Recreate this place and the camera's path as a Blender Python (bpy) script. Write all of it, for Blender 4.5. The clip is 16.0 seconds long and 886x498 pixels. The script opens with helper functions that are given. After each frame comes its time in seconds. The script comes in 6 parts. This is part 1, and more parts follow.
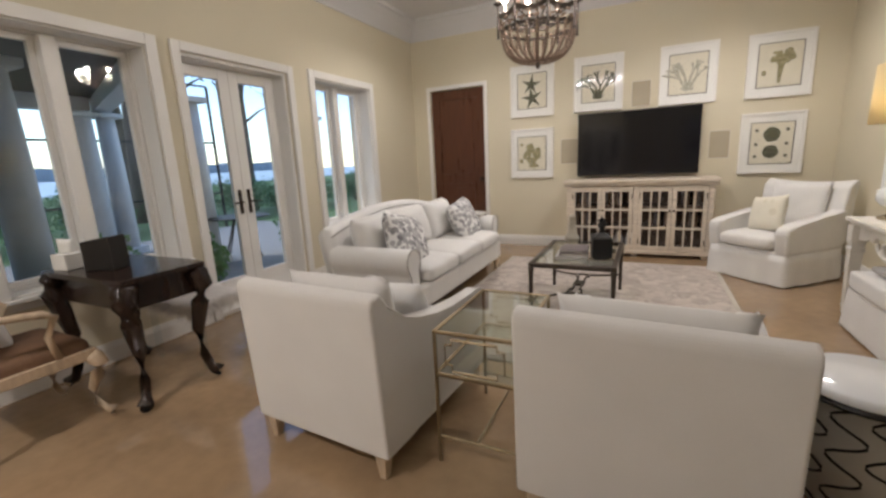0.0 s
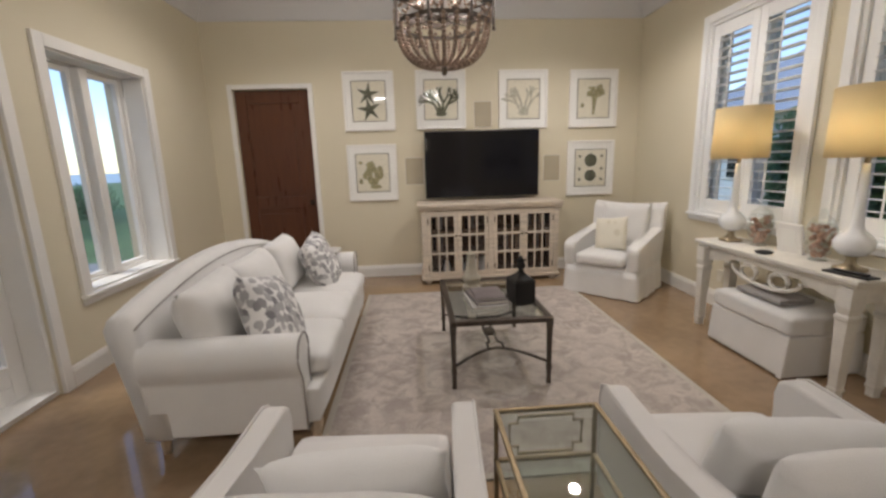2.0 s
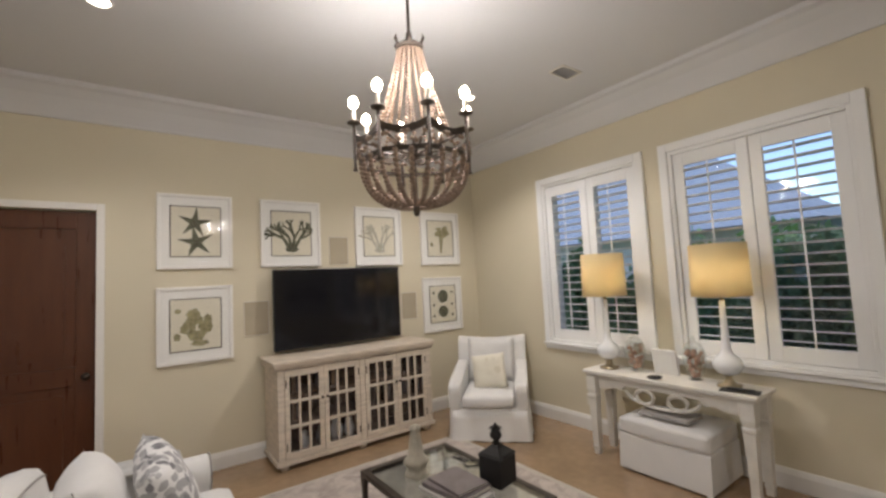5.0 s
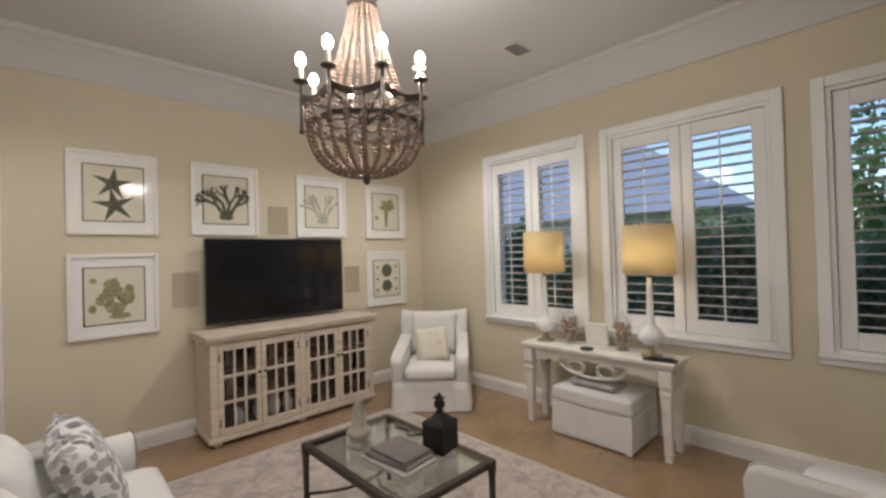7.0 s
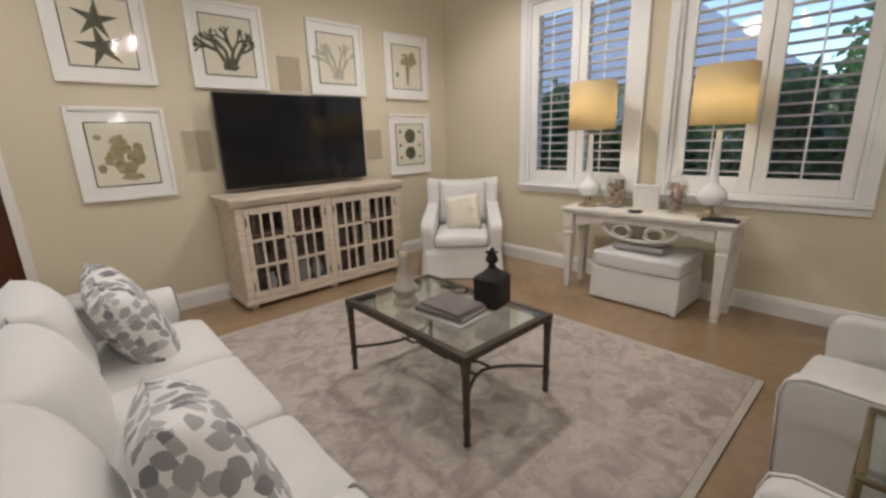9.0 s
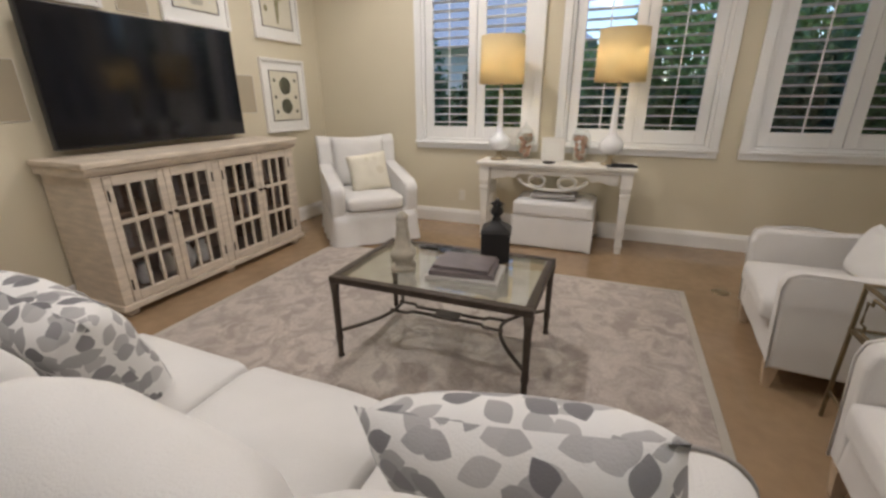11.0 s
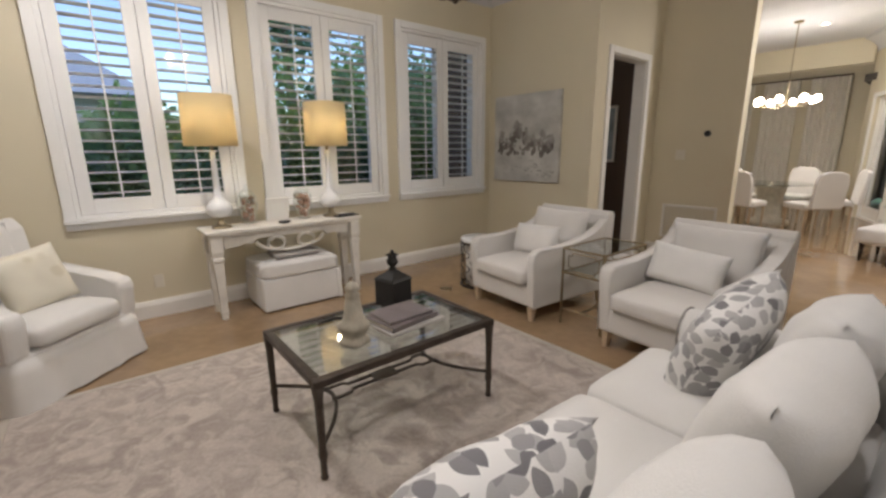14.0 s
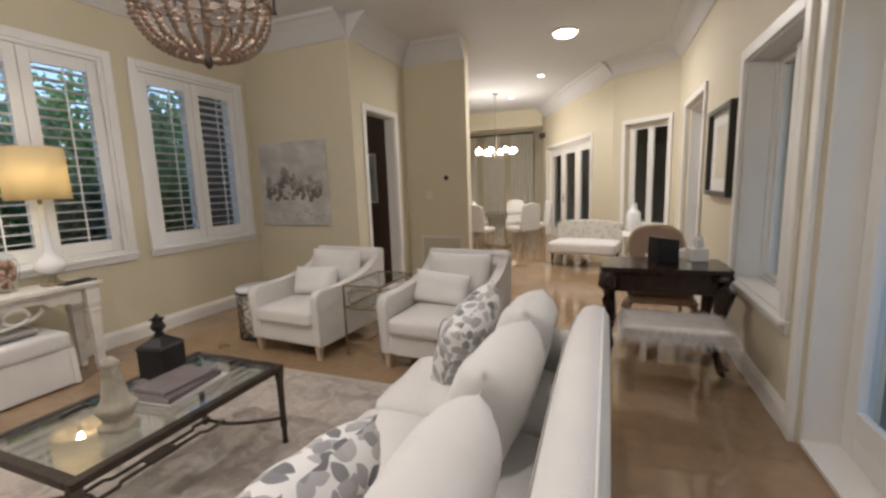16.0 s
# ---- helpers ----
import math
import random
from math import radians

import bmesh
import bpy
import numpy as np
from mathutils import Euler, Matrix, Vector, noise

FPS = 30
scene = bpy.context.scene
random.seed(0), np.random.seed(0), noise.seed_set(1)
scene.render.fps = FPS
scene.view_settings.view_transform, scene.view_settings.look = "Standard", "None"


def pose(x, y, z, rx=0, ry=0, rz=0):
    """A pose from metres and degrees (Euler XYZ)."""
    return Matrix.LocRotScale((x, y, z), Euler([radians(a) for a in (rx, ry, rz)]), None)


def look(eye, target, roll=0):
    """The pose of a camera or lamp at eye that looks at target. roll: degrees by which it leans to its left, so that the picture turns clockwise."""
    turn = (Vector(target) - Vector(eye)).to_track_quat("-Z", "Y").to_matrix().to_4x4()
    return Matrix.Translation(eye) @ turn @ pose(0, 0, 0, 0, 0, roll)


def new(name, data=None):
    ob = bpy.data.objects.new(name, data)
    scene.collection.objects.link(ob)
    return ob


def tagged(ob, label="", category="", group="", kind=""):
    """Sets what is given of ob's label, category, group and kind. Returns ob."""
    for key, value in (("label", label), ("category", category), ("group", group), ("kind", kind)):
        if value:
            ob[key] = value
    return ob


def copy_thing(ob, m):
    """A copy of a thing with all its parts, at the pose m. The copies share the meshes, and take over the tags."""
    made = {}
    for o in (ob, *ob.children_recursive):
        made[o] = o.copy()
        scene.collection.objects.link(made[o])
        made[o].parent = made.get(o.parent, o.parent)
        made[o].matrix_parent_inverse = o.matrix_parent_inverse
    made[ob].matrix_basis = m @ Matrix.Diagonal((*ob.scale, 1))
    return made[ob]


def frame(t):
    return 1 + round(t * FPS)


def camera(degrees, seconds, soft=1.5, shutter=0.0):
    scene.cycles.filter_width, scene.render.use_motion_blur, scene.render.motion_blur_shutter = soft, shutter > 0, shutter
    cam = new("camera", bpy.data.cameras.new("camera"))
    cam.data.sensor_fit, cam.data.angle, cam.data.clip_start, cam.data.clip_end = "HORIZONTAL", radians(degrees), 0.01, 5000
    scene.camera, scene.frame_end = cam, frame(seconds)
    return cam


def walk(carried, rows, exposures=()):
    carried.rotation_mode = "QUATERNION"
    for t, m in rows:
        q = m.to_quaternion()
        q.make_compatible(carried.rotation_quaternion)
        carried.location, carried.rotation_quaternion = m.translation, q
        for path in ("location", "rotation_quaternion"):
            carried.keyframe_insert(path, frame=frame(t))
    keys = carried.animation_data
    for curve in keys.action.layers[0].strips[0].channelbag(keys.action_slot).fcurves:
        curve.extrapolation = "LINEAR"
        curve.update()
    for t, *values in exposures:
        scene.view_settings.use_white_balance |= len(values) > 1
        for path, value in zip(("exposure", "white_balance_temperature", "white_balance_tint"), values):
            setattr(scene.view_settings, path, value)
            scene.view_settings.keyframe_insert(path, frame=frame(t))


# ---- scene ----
cam = camera(92.6, 16.0, soft=2.7)
PATH = [
    (0, (-0.142, -0.131, 1.329), (-1.0, 1.629, 0.92), -2.8),
    (0.5, (-0.377, 0.031, 1.381), (-1.118, 1.833, 0.929), -2.9),
    (1, (-0.602, 0.272, 1.434), (-1.22, 2.133, 1.039), -3.0),
    (1.5, (-0.907, 0.482, 1.468), (-1.27, 2.412, 1.091), -3.2),
    (2, (-1.182, 0.645, 1.478), (-1.057, 2.6, 1.075), -1.7),
    (2.5, (-1.452, 0.833, 1.5), (-0.996, 2.752, 1.168), -1.5),
    (3, (-1.74, 0.977, 1.512), (-1.044, 2.819, 1.163), -3.1),
    (3.5, (-1.95, 1.217, 1.565), (-1.103, 3.024, 1.417), -1.5),
    (4, (-2.08, 1.43, 1.639), (-1.136, 3.192, 1.704), -2.7),
    (4.2, (-2.113, 1.495, 1.649), (-1.108, 3.22, 1.758), -3.2),
    (6.5, (-2.156, 1.615, 1.671), (-0.829, 3.108, 1.777), -1.4),
    (7, (-2.161, 1.623, 1.642), (-0.781, 3.07, 1.665), -1.6),
    (7.5, (-2.157, 1.638, 1.593), (-0.772, 3.079, 1.523), -1.6),
    (8, (-2.158, 1.67, 1.538), (-0.785, 3.107, 1.32), -1.8),
    (8.5, (-2.144, 1.756, 1.455), (-0.83, 3.213, 1.068), -2.4),
    (8.7, (-2.139, 1.846, 1.434), (-0.856, 3.311, 0.98), -2.4),
    (10.8, (-2.545, 2.85, 1.286), (-0.867, 3.679, 0.58), 0.1),
    (11, (-2.581, 2.927, 1.317), (-0.834, 3.632, 0.646), -0.3),
    (11.5, (-2.714, 3.236, 1.351), (-0.858, 3.664, 0.743), -1.3),
    (12, (-2.739, 3.57, 1.344), (-0.84, 3.891, 0.805), -1.4),
    (12.5, (-2.719, 3.927, 1.34), (-0.778, 3.983, 0.86), -0.2),
    (13, (-2.684, 4.244, 1.343), (-0.794, 3.943, 0.764), 0.3),
    (13.5, (-2.616, 4.513, 1.357), (-0.827, 3.806, 0.811), -2.4),
    (14, (-2.501, 4.741, 1.379), (-0.985, 3.518, 0.927), -0.6),
    (14.5, (-2.575, 4.928, 1.433), (-1.386, 3.373, 1.025), -1.4),
    (15, (-2.637, 4.951, 1.45), (-1.657, 3.242, 1.108), -1.4),
    (15.5, (-2.654, 4.941, 1.452), (-1.829, 3.146, 1.138), -1.7),
    (16, (-2.665, 4.93, 1.442), (-1.943, 3.089, 1.143), -2.0),
]
walk(cam, [(t, look(eye, target, roll)) for t, eye, target, roll in PATH], [(0, 0.14), (1, 0.04), (2.5, -0.06), (4, -0.06), (6.5, -0.17), (8.5, -0.08), (11, 0.02), (14.5, 0.0), (16, 0.10)])
# ---- light ----
world = bpy.data.worlds.new("sky")
scene.world = world
world.use_nodes = True
wn = world.node_tree.nodes
sky = wn.new("ShaderNodeTexSky")
sky.sky_type, sky.sun_disc = "NISHITA", False
sky.sun_elevation, sky.sun_rotation, sky.dust_density = radians(65), radians(245), 0.3
sky.ozone_density = 3.0
world.node_tree.links.new(sky.outputs[0], wn["Background"].inputs[0])
wn["Background"].inputs[1].default_value = 0.27


def lamp(name, kind, at, watts, colour, size=0.05, aim=None):
    data = bpy.data.lights.new(name, kind)
    data.energy, data.color = watts, colour
    if kind == "POINT":
        data.shadow_soft_size = size
    elif kind == "AREA":
        data.shape, data.size = "DISK", size
    elif kind == "SUN":
        data.angle = size
    elif kind == "SPOT":
        data.shadow_soft_size, data.spot_size, data.spot_blend = size, radians(140), 0.6
    ob = new(name, data)
    ob.matrix_world = look(at, aim) if aim else pose(*at)
    return ob


lamp("sun", "SUN", (0, 0, 30), 2.6, (1, 0.97, 0.93), radians(15), (3.8, 1.8, 20.9))
WARM = (1.0, 0.94, 0.925)
WARMER = (1.0, 0.92, 0.76)
CHAND = (-0.964, 3.418)

# ---- materials ----
def mat(name, colour, rough=0.6, metal=0.0, vary=0.12, scale=6.0, bump=0.05, fine=80.0, spec=0.5, stretch=None, emit=None, sheen=0.0, each=0.0):
    """A painted, woven, stone or metal surface with variation at two scales and fine relief."""
    m = bpy.data.materials.new(name)
    m.use_nodes = True
    n, l = m.node_tree.nodes, m.node_tree.links
    b = n["Principled BSDF"]
    tc = n.new("ShaderNodeTexCoord")
    src = tc.outputs["Object"]
    if stretch:
        mp = n.new("ShaderNodeMapping")
        mp.inputs["Scale"].default_value = stretch
        l.new(src, mp.inputs["Vector"])
        src = mp.outputs[0]
    a, f = n.new("ShaderNodeTexNoise"), n.new("ShaderNodeTexNoise")
    a.inputs["Scale"].default_value, a.inputs["Detail"].default_value = scale, 5
    f.inputs["Scale"].default_value, f.inputs["Detail"].default_value = fine, 3
    l.new(src, a.inputs["Vector"]), l.new(src, f.inputs["Vector"])
    mx = n.new("ShaderNodeMath")
    mx.operation = "MULTIPLY_ADD"
    l.new(f.outputs[0], mx.inputs[0])
    mx.inputs[1].default_value = 0.4
    l.new(a.outputs[0], mx.inputs[2])
    ramp = n.new("ShaderNodeValToRGB")
    ramp.color_ramp.elements[0].position, ramp.color_ramp.elements[1].position = 0.4, 1.0
    ramp.color_ramp.elements[0].color = (*[c * (1 - vary) for c in colour], 1)
    ramp.color_ramp.elements[1].color = (*[min(1, c * (1 + vary)) for c in colour], 1)
    l.new(mx.outputs[0], ramp.inputs[0])
    out = ramp.outputs[0]
    if each:
        oi, hsv, mr = n.new("ShaderNodeObjectInfo"), n.new("ShaderNodeHueSaturation"), n.new("ShaderNodeMapRange")
        mr.inputs[3].default_value, mr.inputs[4].default_value = 1 - each, 1 + each
        l.new(oi.outputs["Random"], mr.inputs[0]), l.new(mr.outputs[0], hsv.inputs["Value"]), l.new(out, hsv.inputs["Color"])
        out = hsv.outputs[0]
    l.new(out, b.inputs["Base Color"])
    rr = n.new("ShaderNodeMapRange")
    rr.inputs[3].default_value, rr.inputs[4].default_value = max(0, rough - 0.08), min(1, rough + 0.08)
    l.new(a.outputs[0], rr.inputs[0]), l.new(rr.outputs[0], b.inputs["Roughness"])
    b.inputs["Metallic"].default_value = metal
    b.inputs["Specular IOR Level"].default_value = spec
    b.inputs["Sheen Weight"].default_value = sheen
    if bump:
        bp = n.new("ShaderNodeBump")
        bp.inputs["Strength"].default_value, bp.inputs["Distance"].default_value = bump, 0.01
        l.new(mx.outputs[0], bp.inputs["Height"]), l.new(bp.outputs[0], b.inputs["Normal"])
    if emit:
        b.inputs["Emission Color"].default_value, b.inputs["Emission Strength"].default_value = (*emit[0], 1), emit[1]
    return m


def glass(name, tint=(1, 1, 1), rough=0.0, gloss=(5.0, 0.6, 0.035)):
    m = bpy.data.materials.new(name)
    m.use_nodes = True
    n, l = m.node_tree.nodes, m.node_tree.links
    n.remove(n["Principled BSDF"])
    mix, tr, gl, lw = n.new("ShaderNodeMixShader"), n.new("ShaderNodeBsdfTransparent"), n.new("ShaderNodeBsdfGlossy"), n.new("ShaderNodeLayerWeight")
    tr.inputs[0].default_value = (*tint, 1)
    gl.inputs["Roughness"].default_value = rough
    lw.inputs[0].default_value = 0.5
    pw, ma = n.new("ShaderNodeMath"), n.new("ShaderNodeMath")
    pw.operation, ma.operation = "POWER", "MULTIPLY_ADD"
    pw.inputs[1].default_value, ma.inputs[1].default_value, ma.inputs[2].default_value = gloss
    l.new(lw.outputs["Facing"], pw.inputs[0]), l.new(pw.outputs[0], ma.inputs[0])
    l.new(ma.outputs[0], mix.inputs[0]), l.new(tr.outputs[0], mix.inputs[1]), l.new(gl.outputs[0], mix.inputs[2])
    l.new(mix.outputs[0], n["Material Output"].inputs[0])
    return m


def patterned(name, base, blot, scale, lo, hi, rough=0.9, warp=0.4, stretch=(1, 1, 1)):
    """Cloth with shaded blots on a pale ground."""
    m = bpy.data.materials.new(name)
    m.use_nodes = True
    n, l = m.node_tree.nodes, m.node_tree.links
    b = n["Principled BSDF"]
    tc, mp, vo, no, mxv = n.new("ShaderNodeTexCoord"), n.new("ShaderNodeMapping"), n.new("ShaderNodeTexVoronoi"), n.new("ShaderNodeTexNoise"), n.new("ShaderNodeMixRGB")
    mp.inputs["Scale"].default_value = stretch
    l.new(tc.outputs["Object"], mp.inputs[0])
    no.inputs["Scale"].default_value = scale * 0.8
    l.new(mp.outputs[0], no.inputs["Vector"])
    mxv.blend_type = "ADD"
    mxv.inputs[0].default_value = warp / scale
    l.new(mp.outputs[0], mxv.inputs[1]), l.new(no.outputs["Color"], mxv.inputs[2])
    vo.inputs["Scale"].default_value = scale
    l.new(mxv.outputs[0], vo.inputs["Vector"])
    ramp = n.new("ShaderNodeValToRGB")
    ramp.color_ramp.elements[0].position, ramp.color_ramp.elements[1].position = lo, hi
    ramp.color_ramp.elements[0].color, ramp.color_ramp.elements[1].color = (1, 1, 1, 1), (0, 0, 0, 1)
    l.new(vo.outputs["Distance"], ramp.inputs[0])
    sep = n.new("ShaderNodeSeparateColor")
    l.new(vo.outputs["Color"], sep.inputs[0])
    tone = n.new("ShaderNodeMixRGB")
    tone.inputs[1].default_value, tone.inputs[2].default_value = (*blot[0], 1), (*blot[1], 1)
    l.new(sep.outputs[0], tone.inputs[0])
    mix = n.new("ShaderNodeMixRGB")
    mix.inputs[1].default_value = (*base, 1)
    l.new(ramp.outputs[0], mix.inputs[0]), l.new(tone.outputs[0], mix.inputs[2])
    l.new(mix.outputs[0], b.inputs["Base Color"])
    b.inputs["Roughness"].default_value = rough
    f, bp = n.new("ShaderNodeTexNoise"), n.new("ShaderNodeBump")
    f.inputs["Scale"].default_value = 220
    l.new(tc.outputs["Object"], f.inputs["Vector"])
    bp.inputs["Strength"].default_value, bp.inputs["Distance"].default_value = 0.25, 0.004
    l.new(f.outputs[0], bp.inputs["Height"]), l.new(bp.outputs[0], b.inputs["Normal"])
    return m


WALL = mat("cream wall paint", (0.63, 0.57, 0.43), 0.7, vary=0.03, scale=1.5, bump=0.04, fine=140)
CEIL = mat("ceiling paint", (0.60, 0.595, 0.595), 0.75, vary=0.03, scale=1.2, bump=0.03, fine=120)
TRIM = mat("white satin trim paint", (0.76, 0.74, 0.70), 0.42, vary=0.04, scale=3, bump=0.02)
SHUT = mat("white shutter paint", (0.80, 0.80, 0.79), 0.4, vary=0.03, scale=3, bump=0.02)
FLOOR = mat("polished tan stone floor", (0.31, 0.208, 0.122), 0.07, vary=0.26, scale=1.6, bump=0.003, fine=14, spec=0.7)
for node in FLOOR.node_tree.nodes:
    if node.bl_idname == "ShaderNodeMapRange":
        node.inputs[3].default_value, node.inputs[4].default_value = 0.02, 0.08
BROWN = mat("brown wall paint", (0.10, 0.065, 0.045), 0.7, vary=0.06)
MAHOG = mat("mahogany door stain", (0.088, 0.029, 0.012), 0.30, vary=0.22, scale=4, bump=0.04, fine=50, stretch=(6, 6, 0.6))
LINEN = mat("white slipcover linen", (0.70, 0.685, 0.66), 0.92, vary=0.05, scale=5, bump=0.35, fine=240, sheen=0.2)
OFFW = mat("off-white upholstery", (0.66, 0.635, 0.605), 0.92, vary=0.04, scale=4, bump=0.3, fine=260, sheen=0.2)
PIPE = mat("grey piping", (0.30, 0.28, 0.26), 0.9, vary=0.1)
WASH = mat("whitewashed wood", (0.60, 0.52, 0.42), 0.62, vary=0.22, scale=7, bump=0.12, fine=60, stretch=(1, 1, 5))
WASHW = mat("chalky white wood", (0.70, 0.67, 0.61), 0.6, vary=0.12, scale=8, bump=0.1, fine=60)
PALEW = mat("bleached oak", (0.46, 0.35, 0.24), 0.55, vary=0.25, scale=9, bump=0.1, fine=70, stretch=(4, 4, 0.8))
DARKW = mat("polished black-brown wood", (0.022, 0.012, 0.009), 0.18, vary=0.35, scale=5, bump=0.02, stretch=(3, 3, 0.6))
IRON = mat("dark bronze iron", (0.085, 0.068, 0.055), 0.45, metal=0.7, vary=0.3, scale=18, bump=0.15)
BLACK = mat("black lantern iron", (0.02, 0.018, 0.017), 0.5, metal=0.3, vary=0.3, bump=0.1)
GOLD = mat("antique gold metal", (0.26, 0.20, 0.12), 0.42, metal=0.9, vary=0.3, scale=16, bump=0.1)
CHROME = mat("aged brass", (0.40, 0.33, 0.22), 0.35, metal=0.9, vary=0.2)
STEELB = mat("dark bronze hardware", (0.06, 0.045, 0.035), 0.4, metal=0.8, vary=0.2)
SCREEN = mat("black glass screen", (0.006, 0.006, 0.008), 0.10, vary=0.1, bump=0.0, spec=0.5)
BEZEL = mat("black plastic", (0.012, 0.012, 0.013), 0.4, vary=0.1, bump=0.02)
SPEAK = mat("speaker grille paint", (0.42, 0.36, 0.26), 0.85, vary=0.08, scale=4, bump=0.35, fine=380)
PAPER = mat("mat board paper", (0.80, 0.79, 0.75), 0.85, vary=0.02)
PRINT = mat("aged print paper", (0.68, 0.64, 0.52), 0.85, vary=0.06, scale=5)
INKD = mat("dark olive ink", (0.10, 0.10, 0.065), 0.85, vary=0.5, scale=30)
INKM = mat("soft olive ink", (0.30, 0.27, 0.15), 0.85, vary=0.5, scale=30)
INKP = mat("pale taupe ink", (0.42, 0.40, 0.32), 0.85, vary=0.4, scale=30)
FRAMEW = mat("white picture frame paint", (0.78, 0.76, 0.72), 0.4, vary=0.04)
BLACKF = mat("black picture frame", (0.015, 0.013, 0.012), 0.35, vary=0.2)
SHADE = mat("cream lamp shade linen", (0.72, 0.58, 0.34), 0.9, vary=0.06, scale=4, bump=0.2, fine=200)
SHADE.node_tree.nodes["Principled BSDF"].inputs["Transmission Weight"].default_value = 0.0
CERAM = mat("white milk glass", (0.82, 0.83, 0.84), 0.12, vary=0.03, bump=0.0, spec=0.6)
BULB = mat("lit candle bulb", (1, 0.95, 0.85), 0.3, vary=0.0, bump=0.0, emit=((1.0, 0.88, 0.68), 40.0))
CANGLOW = mat("lit ceiling lens", (1, 0.97, 0.9), 0.3, vary=0.0, bump=0.0, emit=((1.0, 0.90, 0.74), 14.0))
CANDLE = mat("ivory candle sleeve", (0.75, 0.70, 0.60), 0.5, vary=0.05)
BEADS = mat("weathered wooden beads", (0.27, 0.19, 0.14), 0.6, vary=0.35, scale=40, bump=0.1)
SHELL = mat("dried shells", (0.42, 0.25, 0.18), 0.6, vary=0.6, scale=25, bump=0.2)
STONE = mat("weathered stone", (0.46, 0.42, 0.34), 0.8, vary=0.22, scale=14, bump=0.3, fine=90)
BOOKA = mat("grey book cover", (0.20, 0.17, 0.17), 0.4, vary=0.3, scale=9)
BOOKB = mat("pale book cover", (0.55, 0.53, 0.50), 0.5, vary=0.1)
PAGES = mat("book pages", (0.70, 0.66, 0.58), 0.8, vary=0.1, scale=4, stretch=(1, 1, 60))
VELV = mat("brown tufted leather", (0.16, 0.085, 0.045), 0.6, vary=0.25, scale=8, bump=0.1)
TAUPE = mat("taupe chair back cloth", (0.33, 0.23, 0.17), 0.8, vary=0.12, bump=0.2)
FUR = mat("white long fur", (0.66, 0.62, 0.58), 0.95, vary=0.15, scale=12, sheen=0.3)
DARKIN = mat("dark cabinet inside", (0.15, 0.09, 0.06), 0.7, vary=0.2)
CONCR = mat("patio stone", (0.22, 0.225, 0.23), 0.7, vary=0.15, scale=3, bump=0.1)
GRASS = mat("lawn", (0.075, 0.14, 0.05), 0.9, vary=0.4, scale=3, bump=0.4, fine=60)
LEAF = mat("green leaves", (0.105, 0.19, 0.12), 0.55, vary=0.5, scale=3, each=0.3, bump=0.0)
LEAFY = mat("bright green leaves", (0.14, 0.25, 0.08), 0.55, vary=0.5, scale=3, each=0.3, bump=0.0)
for leafy, through_leaf in ((LEAF, (0.16, 0.30, 0.14)), (LEAFY, (0.22, 0.40, 0.13))):
    n_, l_ = leafy.node_tree.nodes, leafy.node_tree.links
    mx_, tr_ = n_.new("ShaderNodeMixShader"), n_.new("ShaderNodeBsdfTranslucent")
    mx_.inputs[0].default_value = 0.45
    tr_.inputs[0].default_value = (*through_leaf, 1)
    l_.new(n_["Principled BSDF"].outputs[0], mx_.inputs[1]), l_.new(tr_.outputs[0], mx_.inputs[2])
    l_.new(mx_.outputs[0], n_["Material Output"].inputs[0])
BARK = mat("grey bark", (0.16, 0.13, 0.11), 0.9, vary=0.3, scale=10, bump=0.5)
STUCCO = mat("white exterior stucco", (0.66, 0.68, 0.70), 0.85, vary=0.06, bump=0.15)
PORCHC = mat("dark porch ceiling boards", (0.06, 0.052, 0.048), 0.6, vary=0.2)
ROOFM = mat("blue-grey roof", (0.25, 0.29, 0.37), 0.8, vary=0.15, scale=8, stretch=(1, 1, 5))
POOL = mat("pool water", (0.03, 0.20, 0.30), 0.05, vary=0.2, scale=3, bump=0.1, fine=8)
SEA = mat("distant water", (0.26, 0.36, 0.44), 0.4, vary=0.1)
# woods in blue-grey: the haze of distance is put into the colour
HAZED_SHORE = mat("distant wooded shore", (0.24, 0.30, 0.36), 0.9, vary=0.2, scale=0.2)
CURT = mat("cream drapes", (0.74, 0.71, 0.64), 0.9, vary=0.06, bump=0.2, fine=160)
PLASTIC = mat("off-white plastic", (0.68, 0.64, 0.55), 0.5, vary=0.03)
PANE = glass("window glass")
TABLEG = glass("table glass", (0.92, 0.96, 0.945), 0.0, (3.0, 0.85, 0.09))
ARTG = glass("low-glare picture glass", (1, 1, 1), 0.04, (5.0, 0.4, 0.012))
JARG = glass("jar glass", (0.96, 0.98, 0.98), 0.0, (2.2, 0.6, 0.06))
ACRYL = glass("clear acrylic", (0.95, 0.97, 0.98))


